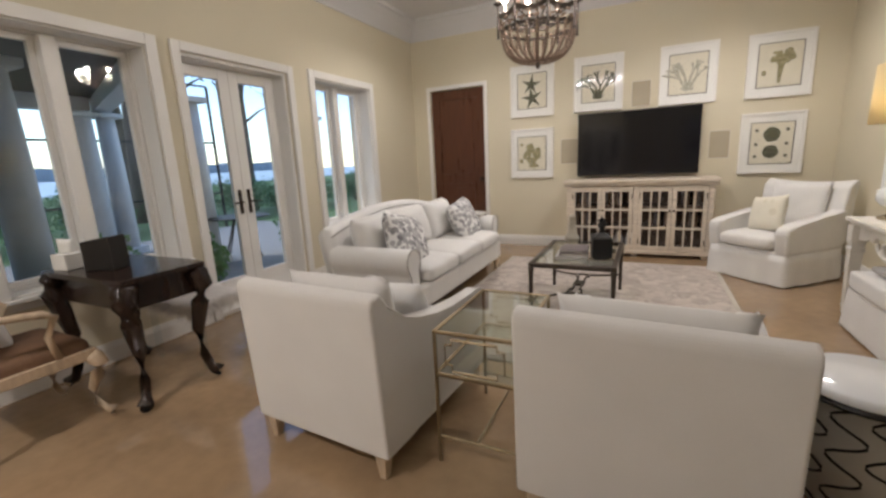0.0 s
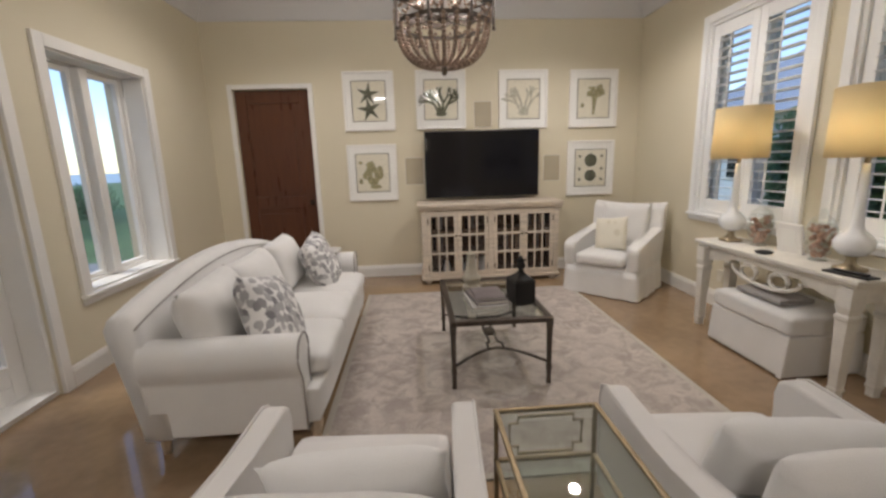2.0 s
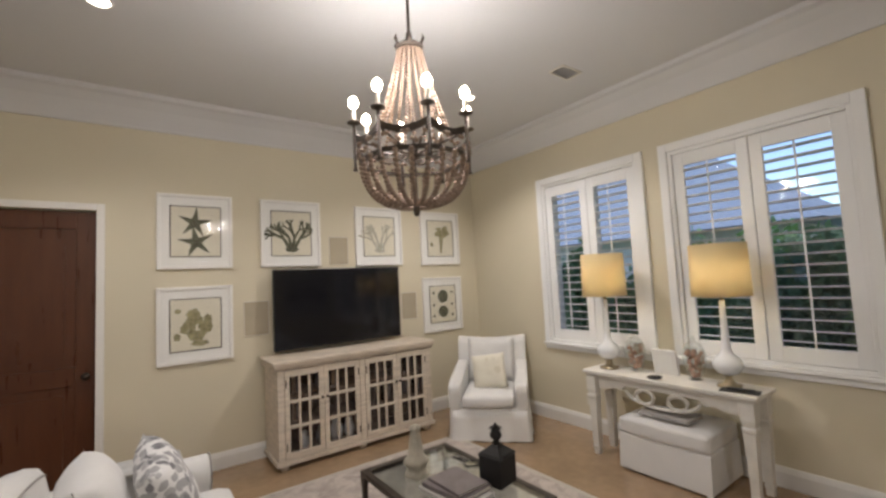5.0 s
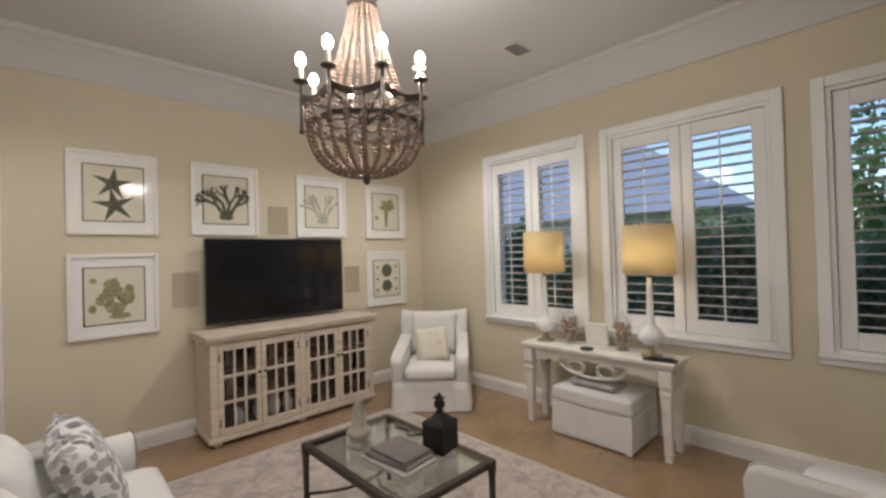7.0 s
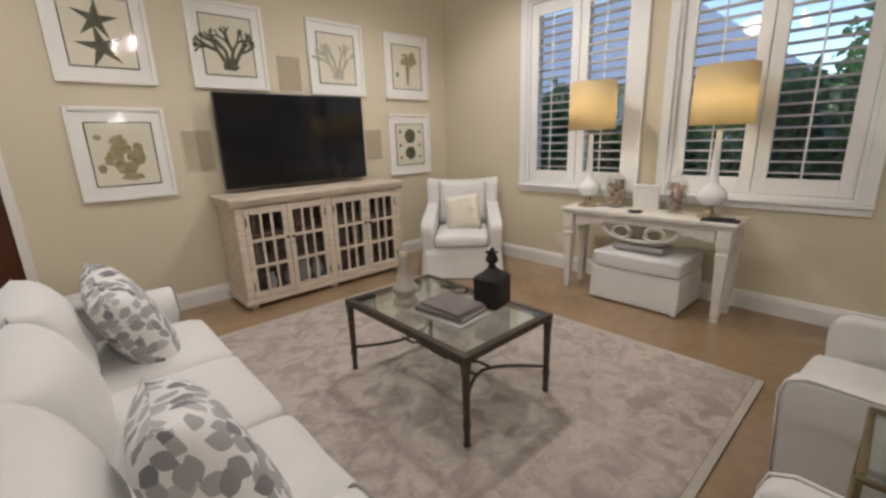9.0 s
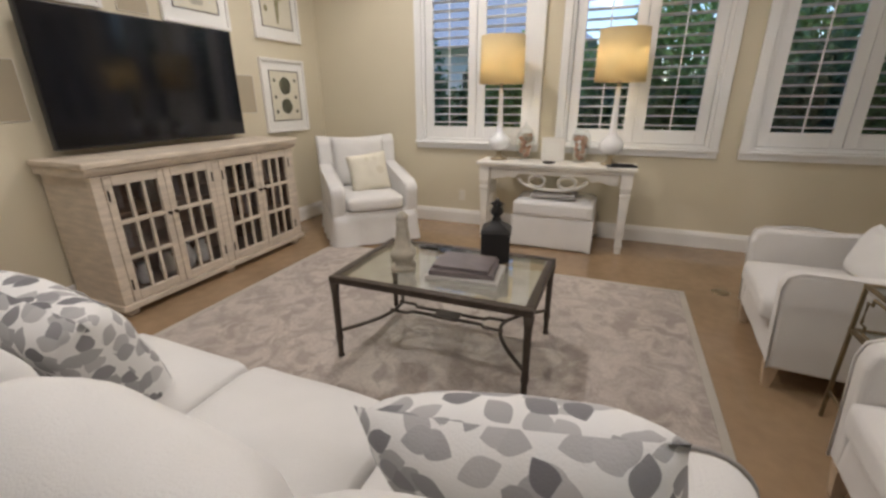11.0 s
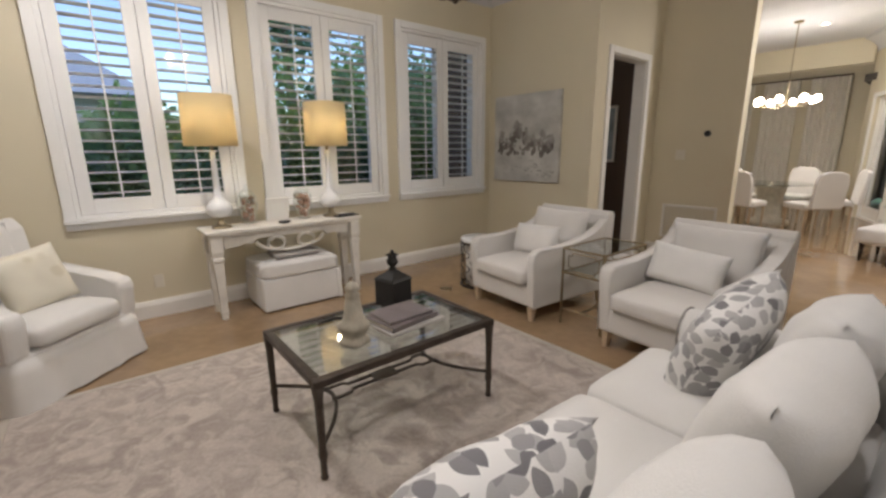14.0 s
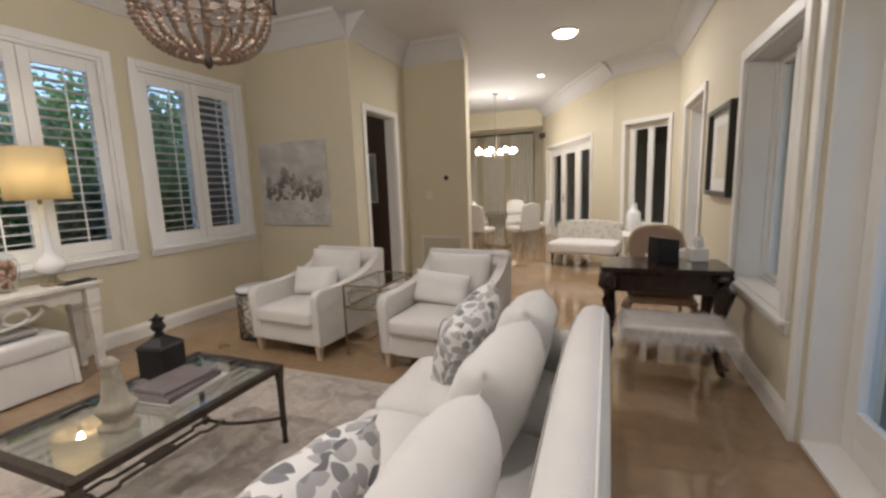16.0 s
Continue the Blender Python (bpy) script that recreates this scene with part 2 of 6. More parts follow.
def leaf_print(name, ground, tones, cell=0.060, length=0.036, width=0.0225):
    """Cloth printed with overlapping leaves, each turned and toned at random, in two layers."""
    m = bpy.data.materials.new(name)
    m.use_nodes = True
    n, l = m.node_tree.nodes, m.node_tree.links
    b = n["Principled BSDF"]
    b.inputs["Roughness"].default_value = 0.9
    b.inputs["Sheen Weight"].default_value = 0.15

    def maths(op, x, y=0.0):
        k = n.new("ShaderNodeMath")
        k.operation = op
        for i, v in enumerate((x, y)):
            if isinstance(v, (int, float)):
                k.inputs[i].default_value = v
            else:
                l.new(v, k.inputs[i])
        return k.outputs[0]

    tc = n.new("ShaderNodeTexCoord")
    colour = None
    for layer, (dx, pale) in enumerate(((0.0, 0.55), (3.37, 0.0))):
        mv, vo = n.new("ShaderNodeVectorMath"), n.new("ShaderNodeTexVoronoi")
        mv.operation = "ADD"
        l.new(tc.outputs["UV"], mv.inputs[0])
        mv.inputs[1].default_value = (dx, dx * 0.7, 0)
        vo.voronoi_dimensions = "2D"
        vo.inputs["Scale"].default_value = 1 / cell
        vo.inputs["Randomness"].default_value = 0.8
        l.new(mv.outputs[0], vo.inputs["Vector"])
        df, ro, cs, ps = n.new("ShaderNodeVectorMath"), n.new("ShaderNodeVectorRotate"), n.new("ShaderNodeSeparateColor"), n.new("ShaderNodeSeparateXYZ")
        df.operation = "SUBTRACT"
        l.new(mv.outputs[0], df.inputs[0]), l.new(vo.outputs["Position"], df.inputs[1])
        l.new(vo.outputs["Color"], cs.inputs[0])
        ro.rotation_type = "Z_AXIS"
        l.new(df.outputs[0], ro.inputs["Vector"]), l.new(maths("MULTIPLY", cs.outputs[0], 6.28), ro.inputs["Angle"])
        l.new(ro.outputs[0], ps.inputs[0])
        u = maths("POWER", maths("ABSOLUTE", maths("DIVIDE", ps.outputs["X"], length)), 1.8)
        shape = maths("ADD", u, maths("ABSOLUTE", maths("DIVIDE", ps.outputs["Y"], width)))
        inside = maths("MULTIPLY", maths("LESS_THAN", shape, 1.0), maths("GREATER_THAN", cs.outputs[2], 0.25))
        tone, mix = n.new("ShaderNodeMixRGB"), n.new("ShaderNodeMixRGB")
        tone.inputs[1].default_value, tone.inputs[2].default_value = (*tones[0], 1), (*tones[1], 1)
        l.new(maths("ADD", maths("MULTIPLY", cs.outputs[1], 1 - pale), pale), tone.inputs[0])
        l.new(inside, mix.inputs[0]), l.new(tone.outputs[0], mix.inputs[2])
        if colour is None:
            mix.inputs[1].default_value = (*ground, 1)
        else:
            l.new(colour, mix.inputs[1])
        colour = mix.outputs[0]
    l.new(colour, b.inputs["Base Color"])
    f, bp = n.new("ShaderNodeTexNoise"), n.new("ShaderNodeBump")
    f.inputs["Scale"].default_value = 220
    l.new(tc.outputs["Object"], f.inputs["Vector"])
    bp.inputs["Strength"].default_value, bp.inputs["Distance"].default_value = 0.25, 0.004
    l.new(f.outputs[0], bp.inputs["Height"]), l.new(bp.outputs[0], b.inputs["Normal"])
    return m


def faded_rug(name, pale, dark):
    """Distressed wool: cloudy faded motifs, worn patches and fine pile."""
    m = bpy.data.materials.new(name)
    m.use_nodes = True
    n, l = m.node_tree.nodes, m.node_tree.links
    b = n["Principled BSDF"]
    b.inputs["Roughness"].default_value = 0.95
    b.inputs["Sheen Weight"].default_value = 0.1
    tc = n.new("ShaderNodeTexCoord")

    def cloud(scale, detail, twist, rough=0.6):
        k = n.new("ShaderNodeTexNoise")
        for key, v in (("Scale", scale), ("Detail", detail), ("Roughness", rough), ("Distortion", twist)):
            k.inputs[key].default_value = v
        l.new(tc.outputs["Object"], k.inputs["Vector"])
        return k.outputs[0]

    def ramp(src, lo, hi, c0, c1):
        k = n.new("ShaderNodeValToRGB")
        k.color_ramp.elements[0].position, k.color_ramp.elements[1].position = lo, hi
        k.color_ramp.elements[0].color, k.color_ramp.elements[1].color = (*c0, 1), (*c1, 1)
        l.new(src, k.inputs[0])
        return k.outputs[0]

    motif = ramp(cloud(7.0, 6, 1.0), 0.42, 0.58, dark, pale)
    worn = ramp(cloud(2.2, 5, 0.8, 0.7), 0.40, 0.66, (0, 0, 0), (0.75, 0.75, 0.75))
    fade = n.new("ShaderNodeMixRGB")
    l.new(worn, fade.inputs[0]), l.new(motif, fade.inputs[1])
    fade.inputs[2].default_value = (*[0.55 * p + 0.45 * d for p, d in zip(pale, dark)], 1)
    fine = n.new("ShaderNodeMixRGB")
    fine.blend_type = "MULTIPLY"
    fine.inputs[0].default_value = 1.0
    pile = cloud(55, 4, 0.3, 0.75)
    l.new(fade.outputs[0], fine.inputs[1]), l.new(ramp(pile, 0.3, 0.7, (0.78, 0.77, 0.76), (1, 1, 1)), fine.inputs[2])
    l.new(fine.outputs[0], b.inputs["Base Color"])
    bp = n.new("ShaderNodeBump")
    bp.inputs["Strength"].default_value, bp.inputs["Distance"].default_value = 0.5, 0.006
    l.new(pile, bp.inputs["Height"]), l.new(bp.outputs[0], b.inputs["Normal"])
    return m


LEAFCLOTH = leaf_print("grey leaf print cloth", (0.74, 0.73, 0.71), ((0.15, 0.145, 0.155), (0.46, 0.45, 0.445)))
RUGM = faded_rug("faded grey rug wool", (0.585, 0.52, 0.465), (0.375, 0.32, 0.285))
TOILE = patterned("pale tufted print", (0.60, 0.57, 0.50), ((0.45, 0.42, 0.38), (0.5, 0.47, 0.42)), 14, 0.3, 0.5)
CUSH = patterned("cream starfish cushion cloth", (0.70, 0.66, 0.55), ((0.60, 0.55, 0.42), (0.64, 0.6, 0.5)), 9, 0.25, 0.4)


# ---- mesh helpers ----
def part(name, bm, material, parent=None, label="", at=None, smooth=False):
    me = bpy.data.meshes.new(name)
    bmesh.ops.recalc_face_normals(bm, faces=bm.faces)
    bm.to_mesh(me)
    bm.free()
    if smooth:
        me.polygons.foreach_set("use_smooth", [True] * len(me.polygons))
    me.materials.append(material)
    ob = new(name, me)
    if at is not None:
        ob.matrix_basis = at
    if parent:
        ob.parent = parent
    if label:
        ob["label"] = label
    return ob


def again(ob, m):
    """Another piece on the same mesh, beside ob under the same parent."""
    o = ob.copy()
    scene.collection.objects.link(o)
    o.matrix_basis = m
    return o


def thing(name, label, category, at=None, group="", kind=""):
    ob = new(name)
    ob.empty_display_size = 0.1
    if at is not None:
        ob.matrix_basis = at
    return tagged(ob, label, category, group, kind)


def add_box(bm, x0, x1, y0, y1, z0, z1, bevel=0.0, seg=2):
    r = bmesh.ops.create_cube(bm, size=1.0)
    vs = r["verts"]
    for v in vs:
        v.co = ((x0 + x1) / 2 + v.co.x * (x1 - x0), (y0 + y1) / 2 + v.co.y * (y1 - y0), (z0 + z1) / 2 + v.co.z * (z1 - z0))
    if bevel:
        es = {e for v in vs for e in v.link_edges}
        bmesh.ops.bevel(bm, geom=list(es), offset=bevel, segments=seg, profile=0.5, affect="EDGES")
    return bm


def box(x0, x1, y0, y1, z0, z1, bevel=0.0, seg=2):
    return add_box(bmesh.new(), x0, x1, y0, y1, z0, z1, bevel, seg)


def add_lathe(bm, profile, n=20, cx=0.0, cy=0.0, square=0.0):
    rings = []
    for r, z in profile:
        ring = []
        for i in range(n):
            a = 2 * math.pi * i / n
            k = 1.0
            if square:
                k = 1 / max(abs(math.cos(a)), abs(math.sin(a))) * square + (1 - square)
            ring.append(bm.verts.new((cx + r * k * math.cos(a), cy + r * k * math.sin(a), z)))
        rings.append(ring)
    for a, b in zip(rings, rings[1:]):
        for i in range(n):
            bm.faces.new((a[i], a[(i + 1) % n], b[(i + 1) % n], b[i]))
    bm.faces.new(rings[0]), bm.faces.new(rings[-1])
    return bm


def lathe(profile, n=20, square=0.0):
    return add_lathe(bmesh.new(), profile, n, square=square)


def add_tube(bm, pts, r, n=8, closed=False):
    """A tube along pts; r is one radius or one for each point."""
    pts = [Vector(p) for p in pts]
    rs = r if isinstance(r, (list, tuple)) else [r] * len(pts)
    rings = []
    up = Vector((0, 0, 1))
    for i, p in enumerate(pts):
        a = pts[(i - 1) % len(pts)] if (closed or i) else p
        b = pts[(i + 1) % len(pts)] if (closed or i < len(pts) - 1) else p
        d = (b - a).normalized()
        s = d.cross(up)
        if s.length < 0.05:
            s = d.cross(Vector((1, 0, 0)))
        s.normalize()
        q = s.cross(d)
        rings.append([bm.verts.new(p + rs[i] * (math.cos(2 * math.pi * k / n) * s + math.sin(2 * math.pi * k / n) * q)) for k in range(n)])
    pairs = list(zip(rings, rings[1:])) + ([(rings[-1], rings[0])] if closed else [])
    for a, b in pairs:
        for k in range(n):
            bm.faces.new((a[k], a[(k + 1) % n], b[(k + 1) % n], b[k]))
    if not closed:
        bm.faces.new(rings[0]), bm.faces.new(rings[-1])
    return bm


def tube(pts, r, n=8, closed=False):
    return add_tube(bmesh.new(), pts, r, n, closed)


def add_prism(bm, outline, axis, a, b):
    """Extrudes a closed 2D outline along an axis from a to b."""
    def p(u, v, w):
        return {"x": (w, u, v), "y": (u, w, v), "z": (u, v, w)}[axis]
    lo = [bm.verts.new(p(u, v, a)) for u, v in outline]
    hi = [bm.verts.new(p(u, v, b)) for u, v in outline]
    n = len(outline)
    for i in range(n):
        bm.faces.new((lo[i], lo[(i + 1) % n], hi[(i + 1) % n], hi[i]))
    bm.faces.new(lo), bm.faces.new(hi)
    return bm


def prism(outline, axis, a, b, bevel=0.0, seg=2):
    bm = add_prism(bmesh.new(), outline, axis, a, b)
    if bevel:
        bmesh.ops.bevel(bm, geom=list(bm.edges), offset=bevel, segments=seg, profile=0.5, affect="EDGES")
    return bm


def pillow(w, h, d, n=18, pinch=0.06, seed=0):
    """A stuffed cushion standing in the xz plane, its seam round the edge, slightly rumpled."""
    bm = bmesh.new()
    uv = bm.loops.layers.uv.new("cloth")
    grid = {}

    def run(span):
        """Distance over the bulge from one seam to the other, step by step."""
        total, out, last = 0.0, [], None
        for i in range(n + 1):
            u = 2 * i / n - 1
            p = (u * span / 2, d / 2 * max(0, 1 - u ** 4) ** 0.55)
            total += math.hypot(p[0] - last[0], p[1] - last[1]) if last else 0.0
            out.append(total)
            last = p
        return out

    across, up = run(w), run(h)
    for side in (1, -1):
        for i in range(n + 1):
            for j in range(n + 1):
                edge = i in (0, n) or j in (0, n)
                if edge and side < 0:
                    grid[(-1, i, j)] = grid[(1, i, j)]
                    continue
                u, v = 2 * i / n - 1, 2 * j / n - 1
                t = max(0, (1 - u ** 4) * (1 - v ** 4)) ** 0.55
                s = 1 - pinch * (1 - abs(u)) ** 0.5 * abs(v) ** 3
                q = 1 - pinch * (1 - abs(v)) ** 0.5 * abs(u) ** 3
                wr = noise.noise(Vector((u * 2.2 + seed, v * 2.2, side * 3 + seed))) * 0.10
                grid[(side, i, j)] = bm.verts.new((u * w / 2 * q, side * d / 2 * t * (1 + wr), v * h / 2 * s))
    for side in (1, -1):
        for i in range(n):
            for j in range(n):
                f = [grid[(side, i, j)], grid[(side, i + 1, j)], grid[(side, i + 1, j + 1)], grid[(side, i, j + 1)]]
                face = bm.faces.new(f if side > 0 else f[::-1])
                spots = {grid[(side, p, q)]: (across[p] + 0.9 * side + 0.13 * seed, up[q]) for p in (i, i + 1) for q in (j, j + 1)}
                for loop in face.loops:
                    loop[uv].uv = spots[loop.vert]
    return bm


def soft_box(x0, x1, y0, y1, z0, z1, r, crown=0.0, n=10):
    """An upholstered block: rounded edges and a domed top."""
    bm = box(x0, x1, y0, y1, z0, z1)
    bmesh.ops.subdivide_edges(bm, edges=bm.edges[:], cuts=n, use_grid_fill=True)
    cx, cy, cz = (x0 + x1) / 2, (y0 + y1) / 2, (z0 + z1) / 2
    hx, hy, hz = (x1 - x0) / 2, (y1 - y0) / 2, (z1 - z0) / 2
    for v in bm.verts:
        p = Vector((v.co.x - cx, v.co.y - cy, v.co.z - cz))
        inner = Vector((max(-hx + r, min(hx - r, p.x)), max(-hy + r, min(hy - r, p.y)), max(-hz + r, min(hz - r, p.z))))
        dlt = p - inner
        if dlt.length > 1e-6:
            p = inner + dlt.normalized() * r if (abs(dlt.x) > 1e-6) + (abs(dlt.y) > 1e-6) + (abs(dlt.z) > 1e-6) > 1 else p
        u, w = p.x / hx, p.y / hy
        if crown:
            p.z += crown * max(0, (1 - u * u)) * max(0, (1 - w * w)) * (1 if p.z > 0 else 0.0)
        p += 0.006 * Vector((noise.noise(v.co * 5), noise.noise(v.co * 5 + Vector((9, 0, 0))), noise.noise(v.co * 5 + Vector((0, 9, 0)))))
        v.co = (p.x + cx, p.y + cy, p.z + cz)
    return bm


# ---- structure ----
H = 3.42


def wall(name, p0, p1, z0, z1, thick, openings, material, label):
    """A wall from p0 to p1 with the room on its left; openings: (from, to, low, high) along it."""
    p0, p1 = Vector((*p0, 0)), Vector((*p1, 0))
    L = (p1 - p0).length
    ang = math.degrees(math.atan2(p1.y - p0.y, p1.x - p0.x))
    bm = bmesh.new()
    xs = 0.0
    for a, b, lo, hi in sorted(openings):
        if a > xs:
            add_box(bm, xs, a, -thick, 0, z0, z1)
        if lo > z0:
            add_box(bm, a, b, -thick, 0, z0, lo)
        if hi < z1:
            add_box(bm, a, b, -thick, 0, hi, z1)
        xs = b
    if xs < L:
        add_box(bm, xs, L, -thick, 0, z0, z1)
    ob = part(name, bm, material, at=pose(p0.x, p0.y, 0, 0, 0, ang))
    return tagged(ob, label, "wall", kind="structure")


def along(name, p0, p1, outline, material, label, category, start=0.0, end=0.0):
    """A moulding with the outline (out from the wall, up) along p0-p1."""
    p0, p1 = Vector((*p0, 0)), Vector((*p1, 0))
    L = (p1 - p0).length
    ang = math.degrees(math.atan2(p1.y - p0.y, p1.x - p0.x))
    bm = prism(outline, "x", start, L - end)
    ob = part(name, bm, material, at=pose(p0.x, p0.y, 0, 0, 0, ang))
    return tagged(ob, label, category, kind="structure")


E1, N1, W1 = 1.765, 6.20, -3.63
WT, WTW = 0.22, 0.34          # thickness of the walls, and of the west wall
PW, HX, HY, HE = 0.46, 0.19, -0.98, -0.765      # painting wall, study door wall, hall wall and its end
fl = tagged(part("floor", box(-3.9, 3.3, -9.0, 6.45, -0.2, 0.0), FLOOR), "polished glossy tan stone floor", "floor", kind="structure")
tagged(part("ceiling", box(-3.9, 3.3, -9.0, 6.45, H, H + 0.2), CEIL), "smooth pale painted ceiling", "ceiling", kind="structure")
WIN_E = [(0.651, 1.889), (2.194, 3.424), (3.731, 4.90)]          # y spans of the shuttered windows
ZE0, ZE1 = 0.89, 2.71
wall("wall_east", (E1, PW), (E1, N1), 0, H, WT, [(a - PW, b - PW, ZE0, ZE1) for a, b in WIN_E], WALL, "cream painted wall with three shuttered windows")
wall("wall_north", (E1 + WT, N1), (W1 - WTW, N1), 0, H, WT, [(E1 + WT + 2.425, E1 + WT + 3.322, 0, 2.402)], WALL, "cream painted wall behind the television")
A0, A1, B1 = (-3.63, -2.45), (-2.72, -3.22), (-0.95, -7.30)
FD = (2.30, 3.46, 2.305)
LW = [(3.86, 4.94, 0.60, 2.315), (0.95, 2.03, 0.62, 2.29)]
SD = (-1.75, -0.55, 2.36)
wall("wall_west", (W1, N1), A0, 0, H, WTW, [(N1 - FD[1], N1 - FD[0], 0, FD[2])] + [(N1 - b, N1 - a, lo, hi) for a, b, lo, hi in LW] + [(N1 - SD[1], N1 - SD[0], 0.0, SD[2])], WALL, "cream painted wall with french doors and windows")
wall("wall_bay_a", A0, A1, 0, H, 0.2, [(0.16, 0.92, 0.62, 2.33)], WALL, "cream angled wall with a tall window")
wall("wall_bay_b", A1, B1, 0, H, 0.2, [(0.98, 4.01, 0, 2.28)], WALL, "cream angled wall with glazed doors")
wall("wall_dining_west", B1, (B1[0], -8.6), 0, H, 0.2, [], WALL, "cream dining alcove wall")
wall("wall_dining_south", (B1[0] - 0.2, -8.6), (3.0, -8.6), 0, H, 0.2, [], WALL, "cream wall behind the dining drapes")
wall("wall_dining_east", (3.0, -8.6), (3.0, PW - 0.15), 0, H, 0.2, [], WALL, "cream dining room wall")
wall("wall_dining_north", (3.0, HY - 0.15), (HX + 0.15, HY - 0.15), 0, H, 0.15, [], WALL, "cream dining room wall")
wall("wall_hall", (HE, HY), (HX, HY), 0, H, 0.15, [], WALL, "cream hall wall with a thermostat")
wall("wall_study_door", (HX, HY - 0.15), (HX, PW), 0, H, 0.15, [(0.513, 1.298, 0, 2.40)], WALL, "cream wall with an open doorway")
wall("wall_painting", (HX + 0.15, PW), (E1 + WT, PW), 0, H, 0.15, [], WALL, "cream wall with a landscape painting")
wall("wall_study_north", (3.0, PW - 0.15), (HX + 0.15, PW - 0.15), 0, H, 0.01, [], BROWN, "brown study wall")
wall("wall_study_south", (HX + 0.16, HY + 0.015), (2.6, HY + 0.015), 0, H, 0.01, [], BROWN, "dark brown study wall")
wall("wall_study_east", (2.6, HY), (2.6, PW - 0.16), 0, H, 0.1, [], BROWN, "dark brown study wall")
tagged(part("beam", box(B1[0], 3.0, -7.35, -7.15, 2.95, H), WALL), "cream header above the dining alcove", "beam", kind="structure")

BASE = [(0, 0.0), (0.022, 0.0), (0.022, 0.11), (0.014, 0.135), (0.008, 0.15), (0, 0.15)]
CROWN = [(0, H - 0.26), (0.02, H - 0.26), (0.03, H - 0.235), (0.06, H - 0.19), (0.12, H - 0.11), (0.19, H - 0.05), (0.23, H - 0.035), (0.24, H - 0.0), (0, H)]
segs = [((E1, PW), (E1, N1), 0.0, 0.0), ((E1, N1), (-2.353, N1), 0.024, 0), ((-3.395, N1), (W1, N1), 0, 0.024), ((W1, N1), (W1, FD[1] + 0.09), 0, 0), ((W1, FD[0] - 0.09), (W1, SD[1] + 0.09), 0, 0), ((W1, SD[0] - 0.09), A0, 0, 0), (A0, A1, 0, 0), ((HE, HY), (HX, HY), 0, 0.024), ((HX, 0.245), (HX, PW), 0, 0), ((HX, PW), (E1, PW), 0, 0.024)]
for p0, p1, s, e in segs:
    along("baseboard", p0, p1, BASE, TRIM, "white moulded baseboard", "baseboard", s, e)
for p0, p1, s, e in [((E1, PW), (E1, N1), 0, 0), ((E1, N1), (W1, N1), 0.0, 0.0), ((W1, N1), A0, 0.0, 0), (A0, A1, 0, 0), (A1, B1, 0, 0), ((HE, HY), (HX, HY), 0, 0.0), ((HX, HY), (HX, PW), 0, 0), ((HX, PW), (E1, PW), 0, 0.0)]:
    along("trim", p0, p1, CROWN, CEIL, "pale coved crown moulding", "moulding", s + 0.003, e + 0.003)


def casing(parent, a, b, lo, hi, width, proud, material, sill=True):
    """Flat stepped casing round an opening, in the wall's frame: a..b along, room at +y."""
    for x0, x1, z0, z1 in ((a - width, a, lo, hi + width), (b, b + width, lo, hi + width), (a, b, hi, hi + width)):
        bm = box(x0, x1, 0, proud, z0, z1, 0.005)
        part("casing", bm, material, parent)
    if sill:
        part("window_sill", box(a - width - 0.006, b + width + 0.006, -0.02, proud + 0.022, lo - 0.03, lo, 0.006), material, parent)
        part("apron", box(a - width, b + width, 0, proud * 0.8, lo - 0.08, lo - 0.032, 0.005), material, parent)


# shuttered windows of the east wall
def shutter_window(i, y0, y1):
    w = y1 - y0
    ob = thing("window_%d" % i, "white framed window with open plantation shutters", "window", pose(E1, y0, 0, 0, 0, 90), kind="structure")
    casing(ob, 0, w, ZE0, ZE1, 0.075, 0.035, SHUT, sill=True)
    part("window_frame", frame_bm(0, w, -0.20, -0.13, ZE0, ZE1, 0.05), SHUT, ob)
    part("mullion", box(w / 2 - 0.03, w / 2 + 0.03, -0.19, -0.14, ZE0 + 0.05, ZE1 - 0.05), SHUT, ob)
    pn = part("pane", box(0.05, w - 0.05, -0.168, -0.162, ZE0 + 0.05, ZE1 - 0.05), PANE, ob)
    pn.visible_shadow = False
    part("shutter_frame", frame_bm(0, w, -0.06, 0.012, ZE0, ZE1, 0.03), SHUT, ob)
    half = (w - 0.06) / 2
    for k in range(2):
        x0 = 0.03 + k * half + 0.003
        x1 = x0 + half - 0.006
        z0, z1 = ZE0 + 0.033, ZE1 - 0.033
        sp = part("shutter_panel", frame_bm(x0, x1, -0.045, -0.012, z0, z1, 0.085, 0.115), SHUT, ob)
        n = 19
        step = (z1 - z0 - 0.23) / n
        first = None
        for j in range(n):
            z = z0 + 0.115 + (j + 0.5) * step
            m = pose((x0 + x1) / 2, -0.028, z, 9 + random.uniform(-1.2, 1.2), 0, 0)
            if first is None:
                bm = bmesh.new()
                hw = (x1 - x0) / 2 - 0.086
                prof = [(-0.038, 0), (-0.02, 0.0045), (0, 0.0055), (0.02, 0.0045), (0.038, 0), (0.02, -0.0045), (0, -0.0055), (-0.02, -0.0045)]
                add_prism(bm, prof, "x", -hw, hw)
                first = part("slat", bm, SHUT, sp, at=m)
            else:
                again(first, m)
        part("tilt_rod", box((x0 + x1) / 2 - 0.006, (x0 + x1) / 2 + 0.006, 0.012, 0.022, z0 + 0.12, z1 - 0.12, 0.002), SHUT, sp)
    return ob


